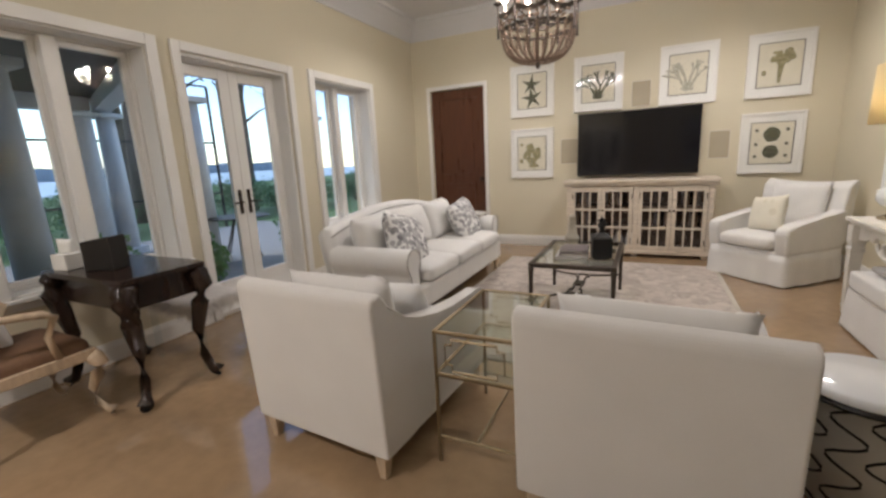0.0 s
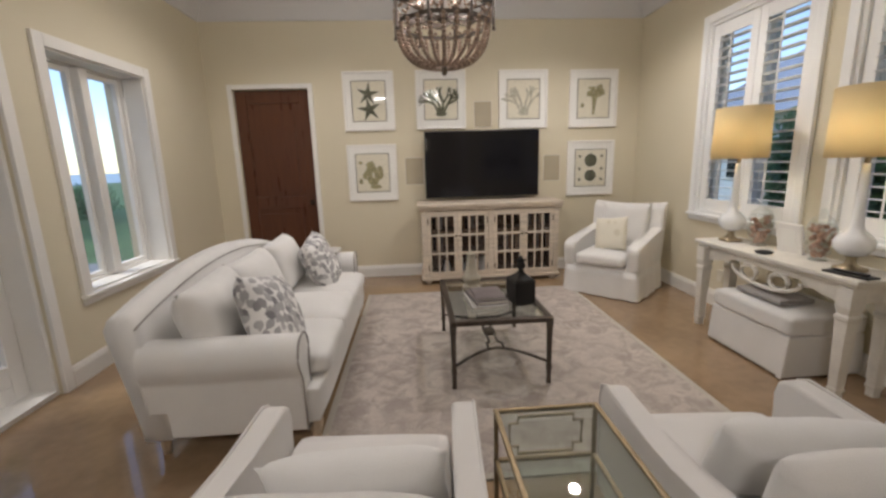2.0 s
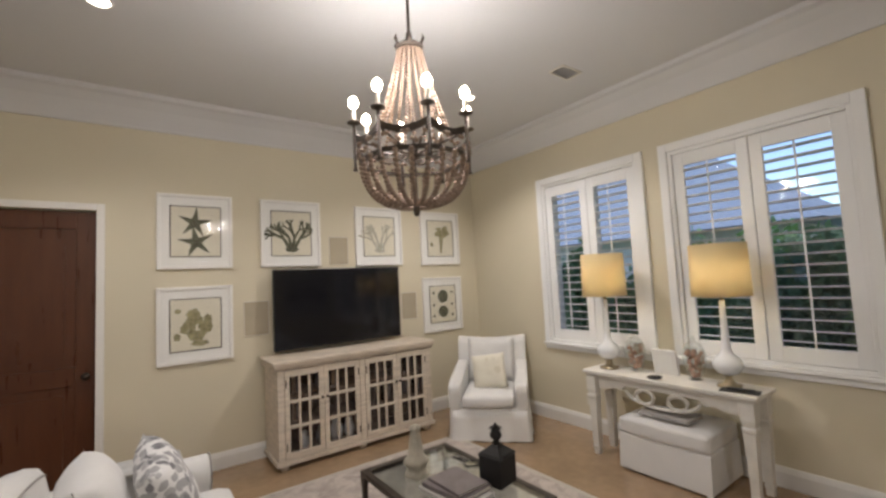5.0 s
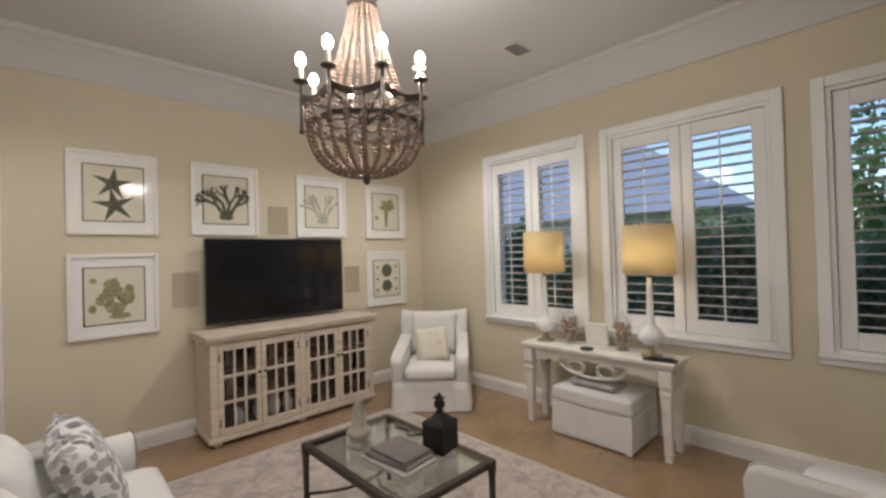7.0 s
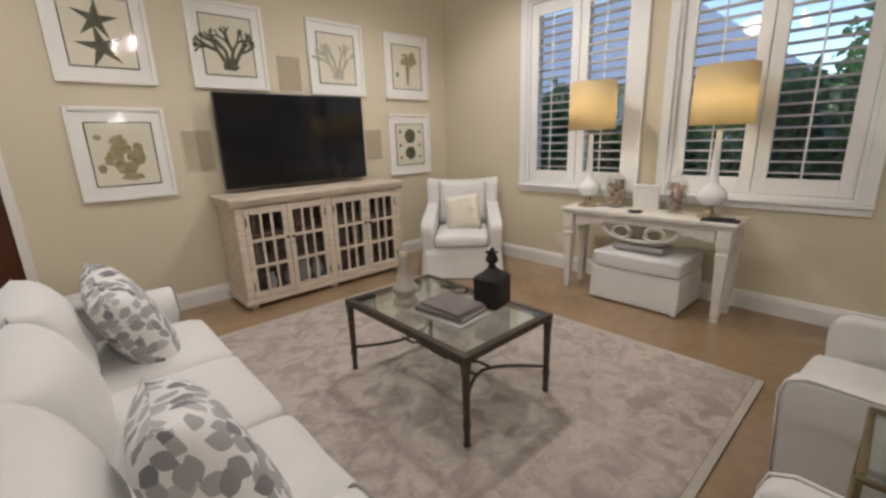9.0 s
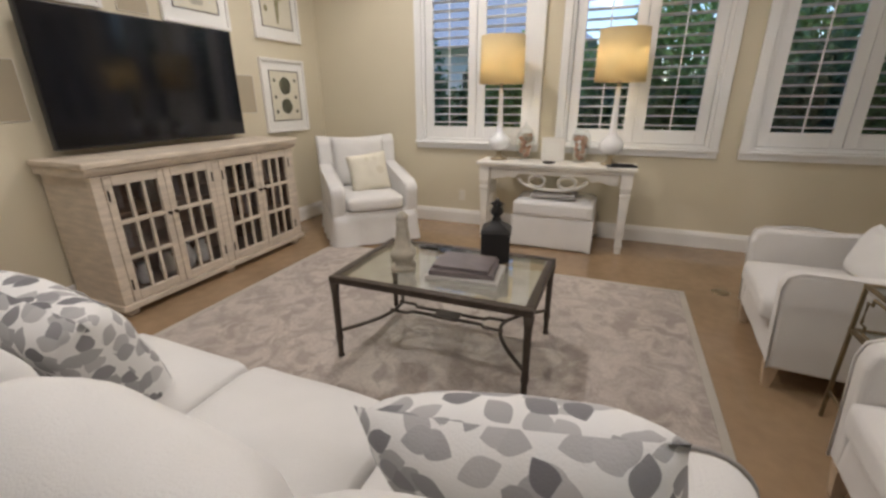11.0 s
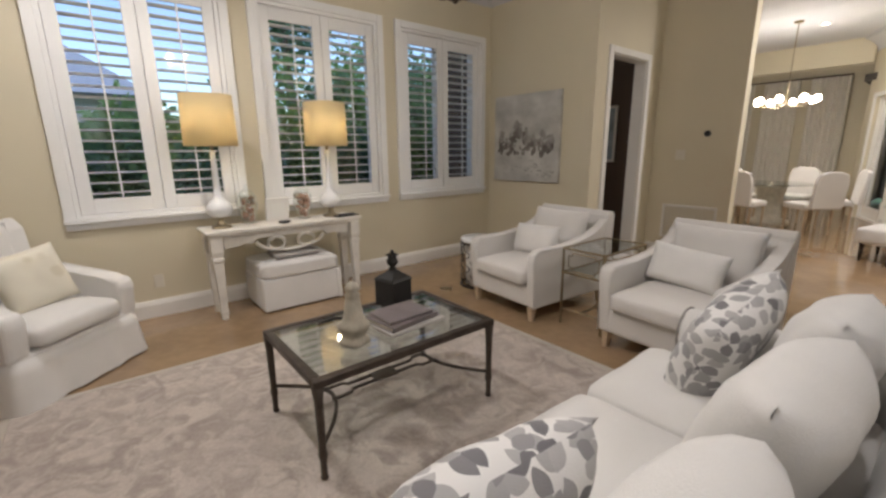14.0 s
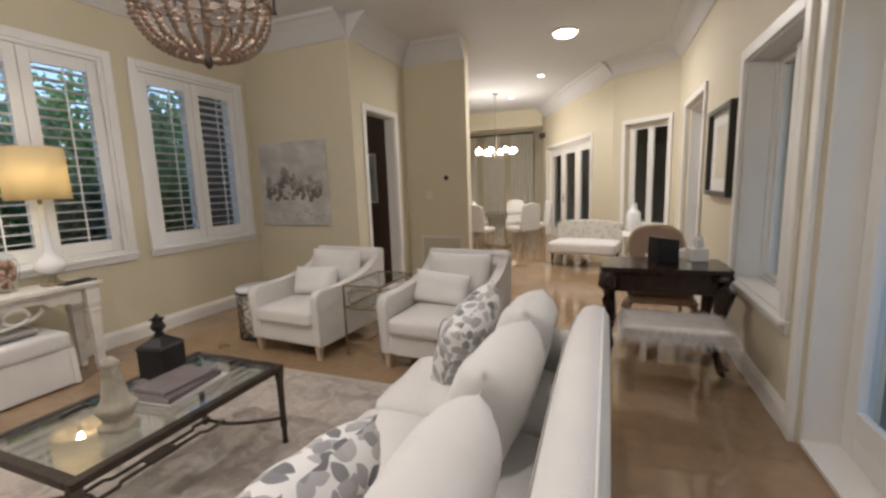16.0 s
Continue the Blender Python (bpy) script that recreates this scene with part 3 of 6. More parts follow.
def frame_bm(x0, x1, y0, y1, z0, z1, t, tz=None):
    tz = tz or t
    bm = bmesh.new()
    add_box(bm, x0, x0 + t, y0, y1, z0, z1, 0.004)
    add_box(bm, x1 - t, x1, y0, y1, z0, z1, 0.004)
    add_box(bm, x0 + t, x1 - t, y0, y1, z0, z0 + tz, 0.004)
    add_box(bm, x0 + t, x1 - t, y0, y1, z1 - tz, z1, 0.004)
    return bm


for i, (a, b) in enumerate(WIN_E):
    shutter_window(i + 1, a, b)


# french doors and windows of the west wall (frame: +x runs to -y, room at +y)
def glazed_leaf(parent, name, x0, x1, z0, z1, y, material, stile=0.105, foot=0.24, handle=0):
    lf = part(name, frame_bm(x0, x1, y - 0.022, y + 0.022, z0, z1, stile, stile), material, parent)
    if foot > stile:
        part("bottom_rail", box(x0 + stile, x1 - stile, y - 0.02, y + 0.02, z0 + stile, z0 + foot, 0.004), material, lf)
    pn = part("pane", box(x0 + stile - 0.005, x1 - stile + 0.005, y - 0.004, y + 0.004, z0 + foot - 0.005, z1 - stile + 0.005), PANE, lf)
    pn.visible_shadow = False
    if handle:
        hx = x1 - 0.05 if handle > 0 else x0 + 0.05
        part("handle_plate", box(hx - 0.02, hx + 0.02, y + 0.0225, y + 0.03, 0.9, 1.14, 0.004), STEELB, lf)
        part("lever_handle", tube([(hx, y + 0.03, 1.02), (hx, y + 0.07, 1.02), (hx - handle * 0.02, y + 0.08, 1.02), (hx - handle * 0.11, y + 0.078, 1.015)], 0.009), STEELB, lf, smooth=True)
    return lf


def west(y):
    return pose(W1, y, 0, 0, 0, -90)


d = thing("door_1", "pair of cream glazed french doors with dark lever handles", "door", west(FD[1]), kind="structure")
w = FD[1] - FD[0]
casing(d, 0, w, 0, FD[2], 0.075, 0.03, TRIM, sill=False)
part("door_frame", frame_bm(0, w, -0.3, -0.02, 0.0, FD[2], 0.03), TRIM, d)
part("threshold", box(0.03, w - 0.03, -0.29, -0.01, 0.03, 0.04), TRIM, d)
glazed_leaf(d, "door_leaf", 0.032, w / 2 - 0.002, 0.042, FD[2] - 0.032, -0.20, TRIM, handle=1)
glazed_leaf(d, "door_leaf", w / 2 + 0.002, w - 0.032, 0.042, FD[2] - 0.032, -0.20, TRIM, handle=-1)
for i, (a, b, lo, hi) in enumerate(LW):
    w = b - a
    ob = thing("window_%d" % (4 + i), "cream framed two-light window with a deep sill", "window", west(b), kind="structure")
    casing(ob, 0, w, lo, hi, 0.085, 0.03, TRIM)
    part("window_frame", frame_bm(0, w, -0.26, -0.17, lo, hi, 0.03), TRIM, ob)
    part("jamb_lining", frame_bm(0.001, w - 0.001, -0.168, 0.0, lo + 0.001, hi - 0.001, 0.012), TRIM, ob)
    part("mullion", box(w / 2 - 0.045, w / 2 + 0.045, -0.255, -0.13, lo + 0.03, hi - 0.03, 0.006), TRIM, ob)
    for x0, x1 in ((0.03, w / 2 - 0.046), (w / 2 + 0.046, w - 0.03)):
        glazed_leaf(ob, "sash", x0, x1, lo + 0.03, hi - 0.03, -0.22, TRIM, stile=0.04, foot=0.04)
w = SD[1] - SD[0]
ob = thing("door_2", "white glazed side door in a deep casing", "door", west(SD[1]), kind="structure")
casing(ob, 0, w, 0, SD[2], 0.075, 0.03, TRIM, sill=False)
part("door_frame", frame_bm(0, w, -0.3, -0.04, 0.0, SD[2], 0.04), TRIM, ob)
glazed_leaf(ob, "door_leaf", 0.042, w - 0.042, 0.042, SD[2] - 0.042, -0.24, TRIM, stile=0.13, foot=0.3, handle=1)
ANG_A = math.degrees(math.atan2(A1[1] - A0[1], A1[0] - A0[0]))
ANG_B = math.degrees(math.atan2(B1[1] - A1[1], B1[0] - A1[0]))
ob = thing("window_6", "tall white framed window, dark outside", "window", pose(*A0, 0, 0, 0, ANG_A), kind="structure")
casing(ob, 0.16, 0.92, 0.62, 2.33, 0.07, 0.03, TRIM)
part("window_frame", frame_bm(0.16, 0.92, -0.18, -0.1, 0.62, 2.33, 0.04), TRIM, ob)
for x0, x1 in ((0.2, 0.54), (0.54, 0.88)):
    glazed_leaf(ob, "sash", x0, x1, 0.66, 2.29, -0.13, TRIM, stile=0.05, foot=0.05)
ob = thing("door_3", "white three-leaf glazed patio doors", "door", pose(*A1, 0, 0, 0, ANG_B), kind="structure")
casing(ob, 0.98, 4.01, 0, 2.28, 0.08, 0.03, TRIM, sill=False)
part("door_frame", frame_bm(0.98, 4.01, -0.18, -0.05, 0, 2.28, 0.04), TRIM, ob)
for k in range(3):
    glazed_leaf(ob, "door_leaf", 1.022 + k * 0.982, 1.022 + k * 0.982 + 0.976, 0.042, 2.238, -0.12, TRIM, stile=0.16, foot=0.2, handle=1 if k == 1 else 0)

# mahogany door in the north wall (frame: +x runs to -x, room at +y)
d = thing("door_4", "closed dark mahogany panelled door in a white casing", "door", pose(-2.378, N1, 0, 0, 0, 180), kind="structure")
casing(d, 0.047, 0.944, 0, 2.402, 0.058, 0.022, TRIM, sill=False)
X0, X1 = 0.05, 0.941
leaf = part("door_leaf", frame_bm(X0, X1, -0.085, -0.045, 0.004, 2.396, 0.13, 0.15), MAHOG, d)
part("lock_rail", box(X0 + 0.13, X1 - 0.13, -0.085, -0.046, 0.95, 1.10, 0.004), MAHOG, leaf)
for z0, z1 in ((0.154, 0.95), (1.10, 2.246)):
    bm = box(X0 + 0.13, X1 - 0.13, -0.078, -0.062, z0, z1)
    rise = 0.07 if z1 > 2 else 0.0
    xa, xb, za, zb = X0 + 0.20, X1 - 0.20, z0 + 0.07, z1 - 0.07 - rise
    arch = [(xb - (xb - xa) * i / 10, zb + rise * math.sin(math.pi * i / 10)) for i in range(11)]
    add_prism(bm, [(xa, za), (xb, za)] + arch, "y", -0.066, -0.052)
    part("panel", bm, MAHOG, leaf)
part("door_knob", lathe([(0.026, 0), (0.026, 0.006), (0.009, 0.012), (0.009, 0.035), (0.026, 0.045), (0.03, 0.06), (0.02, 0.075)], 14), STEELB, leaf, at=pose(X0 + 0.06, -0.045, 1.02, -90), smooth=True)

# open study doorway
d = thing("door_5", "white panelled door standing open into the study", "door", pose(HX, -0.617, 0, 0, 0, 90), kind="structure")
casing(d, 0, 0.785, 0, 2.40, 0.075, 0.022, TRIM, sill=False)
part("jamb", frame_bm(0, 0.785, -0.15, 0.0, 0.0, 2.40, 0.012), TRIM, d)
leaf = part("door_leaf", box(0.735, 0.772, -0.92, -0.155, 0.006, 2.38, 0.004), TRIM, d)
part("lever_handle", tube([(0.735, -0.86, 1.0), (0.68, -0.86, 1.0), (0.67, -0.76, 1.0)], 0.01), STEELB, leaf, smooth=True)

# shade cloth lets the bulb's light through
def shade_cloth():
    n, l = SHADE.node_tree.nodes, SHADE.node_tree.links
    mix, tr = n.new("ShaderNodeMixShader"), n.new("ShaderNodeBsdfTranslucent")
    tr.inputs[0].default_value = (0.86, 0.77, 0.55, 1)
    mix.inputs[0].default_value = 0.40
    l.new(n["Principled BSDF"].outputs[0], mix.inputs[1]), l.new(tr.outputs[0], mix.inputs[2])
    l.new(mix.outputs[0], n["Material Output"].inputs[0])


shade_cloth()

# ---- living room ----
rug = thing("rug", "faded grey and cream patterned wool area rug", "rug")
part("woven_field", box(-1.71, 0.56, 2.40, 5.29, 0.001, 0.012, 0.004), RUGM, rug)
bm = bmesh.new()
for x0, x1, y0, y1 in ((-1.75, 0.60, 2.36, 2.40), (-1.75, 0.60, 5.29, 5.33), (-1.75, -1.71, 2.40, 5.29), (0.56, 0.60, 2.40, 5.29)):
    add_box(bm, x0, x1, y0, y1, 0.001, 0.013, 0.003)
part("border", bm, mat("pale rug binding", (0.46, 0.42, 0.36), 0.95, vary=0.1, bump=0.3), rug, "pale woven border")


# sofa along the west side, facing +x; local: x along its length, y forward
def sofa():
    s = thing("sofa", "white camelback sofa with rolled arms and grey piping", "sofa", pose(-2.21, 3.69, 0, 0, 0, -90))
    L, F, B = 1.05, 0.53, -0.46          # half length, front, back
    def crest(u):
        return 0.79 + 0.145 * max(0.0, math.cos(min(1, abs(u) / L) * math.pi / 2)) ** 0.85
    part("base", soft_box(-L + 0.04, L - 0.04, B + 0.04, F - 0.03, 0.15, 0.36, 0.03), LINEN, s, smooth=True)
    bm = bmesh.new()
    n = 40
    rows = []
    for i in range(n + 1):
        u = -L + 2 * L * i / n
        c = crest(u)
        prof = [(B + 0.09, 0.14), (B + 0.05, 0.4), (B, c - 0.14), (B - 0.012, c - 0.05), (B + 0.015, c - 0.01), (B + 0.06, c), (B + 0.105, c - 0.012), (B + 0.13, c - 0.05), (B + 0.16, c - 0.2), (B + 0.22, 0.4), (B + 0.22, 0.14)]
        rows.append([bm.verts.new((u, y, z)) for y, z in prof])
    for a, b in zip(rows, rows[1:]):
        for k in range(len(a) - 1):
            bm.faces.new((a[k], a[k + 1], b[k + 1], b[k]))
        bm.faces.new((a[-1], a[0], b[0], b[-1]))
    bm.faces.new(rows[0]), bm.faces.new(rows[-1])
    back = part("backrest", bm, LINEN, s, smooth=True)
    for off, dz, pm in ((0.012, -0.012, LINEN), (0.133, -0.055, PIPE)):
        part("piping", tube([(-L + 2 * L * i / n, B + off, crest(-L + 2 * L * i / n) + dz) for i in range(n + 1)], 0.0045, 6), pm, back, smooth=True)
    for k in range(3):
        x0 = -L + 0.16 + k * (2 * L - 0.32) / 3
        part("seat_cushion", soft_box(x0 + 0.004, x0 + (2 * L - 0.32) / 3 - 0.004, B + 0.2, F, 0.355, 0.49, 0.05, crown=0.035), LINEN, s, smooth=True)
    for sgn in (-1, 1):
        prof = []
        cx, cz, r = sgn * (L - 0.05), 0.55, 0.105
        prof = [(cx - sgn * 0.085, 0.14), (cx - sgn * 0.085, 0.48)] + [(cx - sgn * r * math.cos(a), cz + r * math.sin(a)) for a in [math.radians(-25 + 15 * i) for i in range(17)]] + [(cx + sgn * 0.055, 0.44), (cx + sgn * 0.045, 0.14)]
        bm = prism(prof, "y", B + 0.12, F - 0.10, 0.012)
        arm = part("arm", bm, LINEN, s)
        part("piping", tube([(u, F - 0.096, z) for u, z in prof], 0.005, 6, True), PIPE, arm, smooth=True)
    for x in (-L + 0.1, L - 0.1):
        part("leg", lathe([(0.018, 0.012), (0.028, 0.03), (0.02, 0.05), (0.034, 0.09), (0.04, 0.14)], 12), PALEW, s, at=pose(x, F - 0.08, 0.0), smooth=True)
        part("leg", lathe([(0.02, 0.0), (0.026, 0.06), (0.034, 0.14)], 10), PALEW, s, at=pose(x, B + 0.12, 0.0), smooth=True)
    return s


sofa()


def cushion(name, label, w, h, d, material, at, seed, group="sofa cushions"):
    t = thing(name, label, "cushion", at, group)
    part("cover", pillow(w, h, d, seed=seed), material, t, smooth=True)
    return t


for k, (y, tl, w) in enumerate(((2.97, 15, 0.56), (3.53, 17, 0.60), (4.18, 16, 0.58))):
    cushion("back_pillow", "plump white linen back pillow on the sofa", w, 0.43, 0.25, LINEN, pose(-2.30, y, 0.69, tl, random.uniform(-4, 4), -90 + random.uniform(-4, 4)), k * 3 + 1)
cushion("throw_pillow", "white throw pillow with grey leaf print", 0.51, 0.48, 0.21, LEAFCLOTH, pose(-2.01, 4.29, 0.655, 24, 8, -88), 11)
cushion("throw_pillow", "white throw pillow with grey leaf print", 0.51, 0.49, 0.21, LEAFCLOTH, pose(-2.01, 2.99, 0.655, 22, -14, -94), 15)
bl = thing("throw_blanket", "folded striped grey throw over the sofa arm", "blanket", pose(-2.12, 4.70, 0.665, 0, 0, 0))
bm = soft_box(-0.27, 0.20, -0.13, 0.13, -0.012, 0.022, 0.014, crown=0.02)
part("fold", bm, mat("grey striped throw", (0.50, 0.49, 0.46), 0.95, vary=0.3, scale=3, stretch=(1, 14, 1), bump=0.3), bl)


# pair of upholstered armchairs, facing +y
def armchair():
    c = thing("armchair", "off-white upholstered track-arm chair with piped back", "armchair", group="pair of armchairs")
    w = 0.40
    part("base", soft_box(-w + 0.05, w - 0.05, -0.43, 0.52, 0.12, 0.30, 0.02), OFFW, c, smooth=True)
    part("seat_cushion", soft_box(-w + 0.095, w - 0.095, -0.26, 0.57, 0.30, 0.43, 0.04, crown=0.025), OFFW, c, smooth=True)
    bk = part("backrest", prism([(-0.455, 0.12), (-0.23, 0.12), (-0.27, 0.40), (-0.385, 0.80), (-0.425, 0.84), (-0.475, 0.828), (-0.487, 0.80)], "x", -w, w, 0.014, 3), OFFW, c)
    for dx in (0.03,):
        pts = [(-w + dx, -0.262, 0.44), (-w + dx, -0.380, 0.795), (w - dx, -0.380, 0.795), (w - dx, -0.262, 0.44)]
        part("piping", tube(pts, 0.005, 6), OFFW, bk, smooth=True)
    for s in (-1, 1):
        out = [(-0.445, 0.12), (0.52, 0.12), (0.545, 0.52), (0.53, 0.575), (0.48, 0.60), (0.22, 0.595), (0.0, 0.60), (-0.15, 0.63), (-0.27, 0.69), (-0.40, 0.785), (-0.465, 0.79)]
        x0, x1 = (w - 0.09, w - 0.002) if s > 0 else (-w + 0.002, -w + 0.09)
        arm = part("arm", prism(out, "x", x0, x1, 0.018, 3), OFFW, c)
        part("piping", tube([(x1 - 0.004 if s > 0 else x0 + 0.004, y, z + 0.002) for y, z in out[1:]], 0.005, 6), OFFW, arm, smooth=True)
        for y in (0.49, -0.41):
            part("leg", lathe([(0.016, 0), (0.028, 0.12)], 8, 1.0), PALEW, c, at=pose(s * (w - 0.06), y, 0, 0, 0, 0))
    part("back_cushion", pillow(0.62, 0.44, 0.17, seed=5), OFFW, c, at=pose(0, -0.20, 0.62, 12), smooth=True)
    return c


ac1 = armchair()
ac1.matrix_basis = pose(-0.10, 1.61, 0, 0, 0, -4)
ac2 = copy_thing(ac1, pose(-1.42, 1.61, 0, 0, 0, -4))
for x, r in ((-0.08, 3), (-1.37, -4)):
    cushion("lumbar_pillow", "white rectangular lumbar pillow on the armchair", 0.52, 0.28, 0.15, LINEN, pose(x, 1.69, 0.58, 18, r, -4), 31 + x, "lumbar pillows")


# swivel chair in a skirted slipcover
def slip_chair():
    c = thing("slipcovered_chair", "white slipcovered swivel armchair with pleated skirt", "armchair", pose(1.06, 5.225, 0, 0, 0, 133.5))
    bm = bmesh.new()
    n = 96
    rings = []
    for z, g, amp in ((0.012, 0.030, 0.012), (0.10, 0.020, 0.008), (0.22, 0.010, 0.004), (0.30, 0.0, 0.0)):
        ring = []
        for i in range(n):
            a = 2 * math.pi * i / n
            k = 1 / max(abs(math.cos(a)), abs(math.sin(a)))
            k = min(k, 1.36)
            r = 0.405 * k + g + amp * math.sin(a * 14) * (1 if abs(math.sin(2 * a)) > 0.6 else 0.3)
            ring.append(bm.verts.new((r * math.cos(a), r * math.sin(a), z)))
        rings.append(ring)
    for a, b in zip(rings, rings[1:]):
        for i in range(n):
            bm.faces.new((a[i], a[(i + 1) % n], b[(i + 1) % n], b[i]))
    bm.faces.new(rings[-1])
    part("skirt", bm, LINEN, c, smooth=True)
    part("seat_deck", soft_box(-0.40, 0.40, -0.40, 0.40, 0.27, 0.33, 0.025), LINEN, c, smooth=True)
    part("seat_cushion", soft_box(-0.27, 0.27, -0.25, 0.44, 0.33, 0.46, 0.05, crown=0.03), LINEN, c, smooth=True)
    for s in (-1, 1):
        out = [(-0.38, 0.30), (0.40, 0.30), (0.425, 0.51), (0.40, 0.565), (0.30, 0.58), (-0.1, 0.61), (-0.38, 0.70)]
        x0, x1 = (0.28, 0.41) if s > 0 else (-0.41, -0.28)
        part("arm", prism(out, "x", x0, x1, 0.03, 3), LINEN, c)
    bm = prism([(-0.27, 0.33), (-0.43, 0.33), (-0.50, 0.93), (-0.47, 0.965), (-0.43, 0.96), (-0.36, 0.90)], "x", -0.395, 0.395, 0.022, 3)
    bmesh.ops.subdivide_edges(bm, edges=[e for e in bm.edges if abs(e.verts[0].co.x - e.verts[1].co.x) > 0.5], cuts=12)
    for v in bm.verts:
        k = max(0, (v.co.z - 0.6) / 0.35)
        v.co.z -= 0.028 * k * (1 - (v.co.x / 0.395) ** 2)
        v.co.x *= 1 + 0.035 * k
    part("backrest", bm, LINEN, c, smooth=True)
    part("back_cushion", pillow(0.56, 0.50, 0.14, seed=8), LINEN, c, at=pose(0, -0.30, 0.70, 10), smooth=True)
    return c


slip_chair()
cushion("throw_pillow", "cream square cushion with a pale starfish", 0.38, 0.37, 0.13, CUSH, pose(0.97, 5.13, 0.645, 16, 8, 125), 41, "")


# glass-topped iron coffee table
def coffee_table():
    t = thing("coffee_table", "bronze iron coffee table with an inset glass top", "coffee table", pose(-0.655, 3.678, 0.0))
    hx, hy, h = 0.335, 0.512, 0.482
    part("top_frame", frame_flat(hx, hy, h - 0.035, h, 0.042), IRON, t)
    part("glass_top", box(-hx + 0.035, hx - 0.035, -hy + 0.035, hy - 0.035, h - 0.012, h - 0.003, 0.002), TABLEG, t)
    for sx in (-1, 1):
        for sy in (-1, 1):
            prof = [(0.013, 0.013), (0.017, 0.02), (0.013, 0.035), (0.014, 0.10), (0.019, 0.13), (0.015, 0.16), (0.018, h - 0.10), (0.024, h - 0.035)]
            part("leg", lathe(prof, 12, 0.6), IRON, t, at=pose(sx * (hx - 0.02), sy * (hy - 0.02), 0), smooth=True)
    for sy in (-1, 1):
        pts = [(sx * (hx - 0.02) * (1 - q), sy * (hy - 0.02 - 0.19 * math.sin(q * math.pi / 2)), 0.165 + 0.03 * q) for sx in (-1,) for q in [i / 8 for i in range(9)]]
        pts += [(-x, y, z) for x, y, z in reversed(pts[:-1])]
        part("stretcher", tube(pts, 0.010, 8), IRON, t, smooth=True)
        r = [(-0.055, sy * 0.322, 0.195), (-0.055, sy * 0.22, 0.195), (-0.03, sy * 0.20, 0.195), (-0.03, sy * 0.06, 0.195)]
        part("stretcher", tube(r, 0.009, 8), IRON, t, smooth=True)
        part("stretcher", tube([(-x, y, z) for x, y, z in r], 0.009, 8), IRON, t, smooth=True)
    part("stretcher", box(-0.045, 0.045, -0.07, 0.07, 0.188, 0.202, 0.003), IRON, t)
    return t


def frame_flat(hx, hy, z0, z1, t):
    bm = bmesh.new()
    add_box(bm, -hx, -hx + t, -hy, hy, z0, z1, 0.005)
    add_box(bm, hx - t, hx, -hy, hy, z0, z1, 0.005)
    add_box(bm, -hx + t, hx - t, -hy, -hy + t, z0, z1, 0.005)
    add_box(bm, -hx + t, hx - t, hy - t, hy, z0, z1, 0.005)
    return bm


coffee_table()
ZT = 0.4795


def book(label, w, d, h, material, at):
    b = thing("book", label, "book", at, "books on the coffee table")
    part("cover", frame_book(w, d, h), material, b)
    part("pages", box(-w / 2 + 0.006, w / 2 - 0.004, -d / 2 + 0.006, d / 2 - 0.006, 0.004, h - 0.004), PAGES, b)


def frame_book(w, d, h):
    bm = box(-w / 2, w / 2, -d / 2, d / 2, 0, 0.0035, 0.001)
    add_box(bm, -w / 2, w / 2, -d / 2, d / 2, h - 0.0035, h, 0.001)
    add_box(bm, -w / 2 - 0.002, -w / 2 + 0.003, -d / 2, d / 2, 0.0036, h - 0.0036)
    return bm


book("large pale hardback book", 0.25, 0.36, 0.018, BOOKB, pose(-0.70, 3.56, ZT, 0, 0, 4))
book("grey photographic hardback book", 0.23, 0.32, 0.026, BOOKA, pose(-0.69, 3.57, ZT + 0.0185, 0, 0, 8))
book("slim grey softcover photo book", 0.21, 0.28, 0.016, BOOKA, pose(-0.68, 3.57, ZT + 0.045, 0, 0, 2))
ln = thing("lantern", "black iron lantern with a pineapple finial", "lantern", pose(-0.46, 3.474, ZT, 0, 0, 12))
part("body", lathe([(0.055, 0.0), (0.058, 0.012), (0.075, 0.016), (0.075, 0.165), (0.080, 0.17), (0.07, 0.185), (0.03, 0.215), (0.022, 0.225)], 16, 1.0), BLACK, ln)
part("finial", lathe([(0.02, 0.222), (0.026, 0.235), (0.014, 0.245), (0.03, 0.26), (0.036, 0.275), (0.028, 0.295), (0.016, 0.31), (0.02, 0.318), (0.004, 0.345)], 10), BLACK, ln, smooth=True)
bm = bmesh.new()
for k in range(8):
    a = k * math.pi / 4
    add_tube(bm, [(0.012 * math.cos(a), 0.012 * math.sin(a), 0.30), (0.03 * math.cos(a), 0.03 * math.sin(a), 0.318), (0.042 * math.cos(a), 0.042 * math.sin(a), 0.312)], [0.006, 0.005, 0.001], 5)
part("leaves", bm, BLACK, ln, smooth=True)
fn = thing("stone_finial", "weathered stone obelisk finial ornament", "ornament", pose(-0.755, 3.885, ZT, 0, 0, 20))
part("body", lathe([(0.062, 0.0), (0.062, 0.022), (0.05, 0.03), (0.044, 0.04), (0.052, 0.06), (0.066, 0.085), (0.062, 0.10), (0.05, 0.115), (0.042, 0.13), (0.03, 0.22), (0.027, 0.235), (0.032, 0.245), (0.022, 0.255), (0.03, 0.27), (0.028, 0.285), (0.012, 0.305), (0.003, 0.31)], 20, 0.75), STONE, fn, smooth=True)
mg = thing("magnifying_glass", "dark handled round magnifying glass lying flat", "magnifier", pose(-0.41, 3.78, ZT + 0.006, 0, 0, 100))
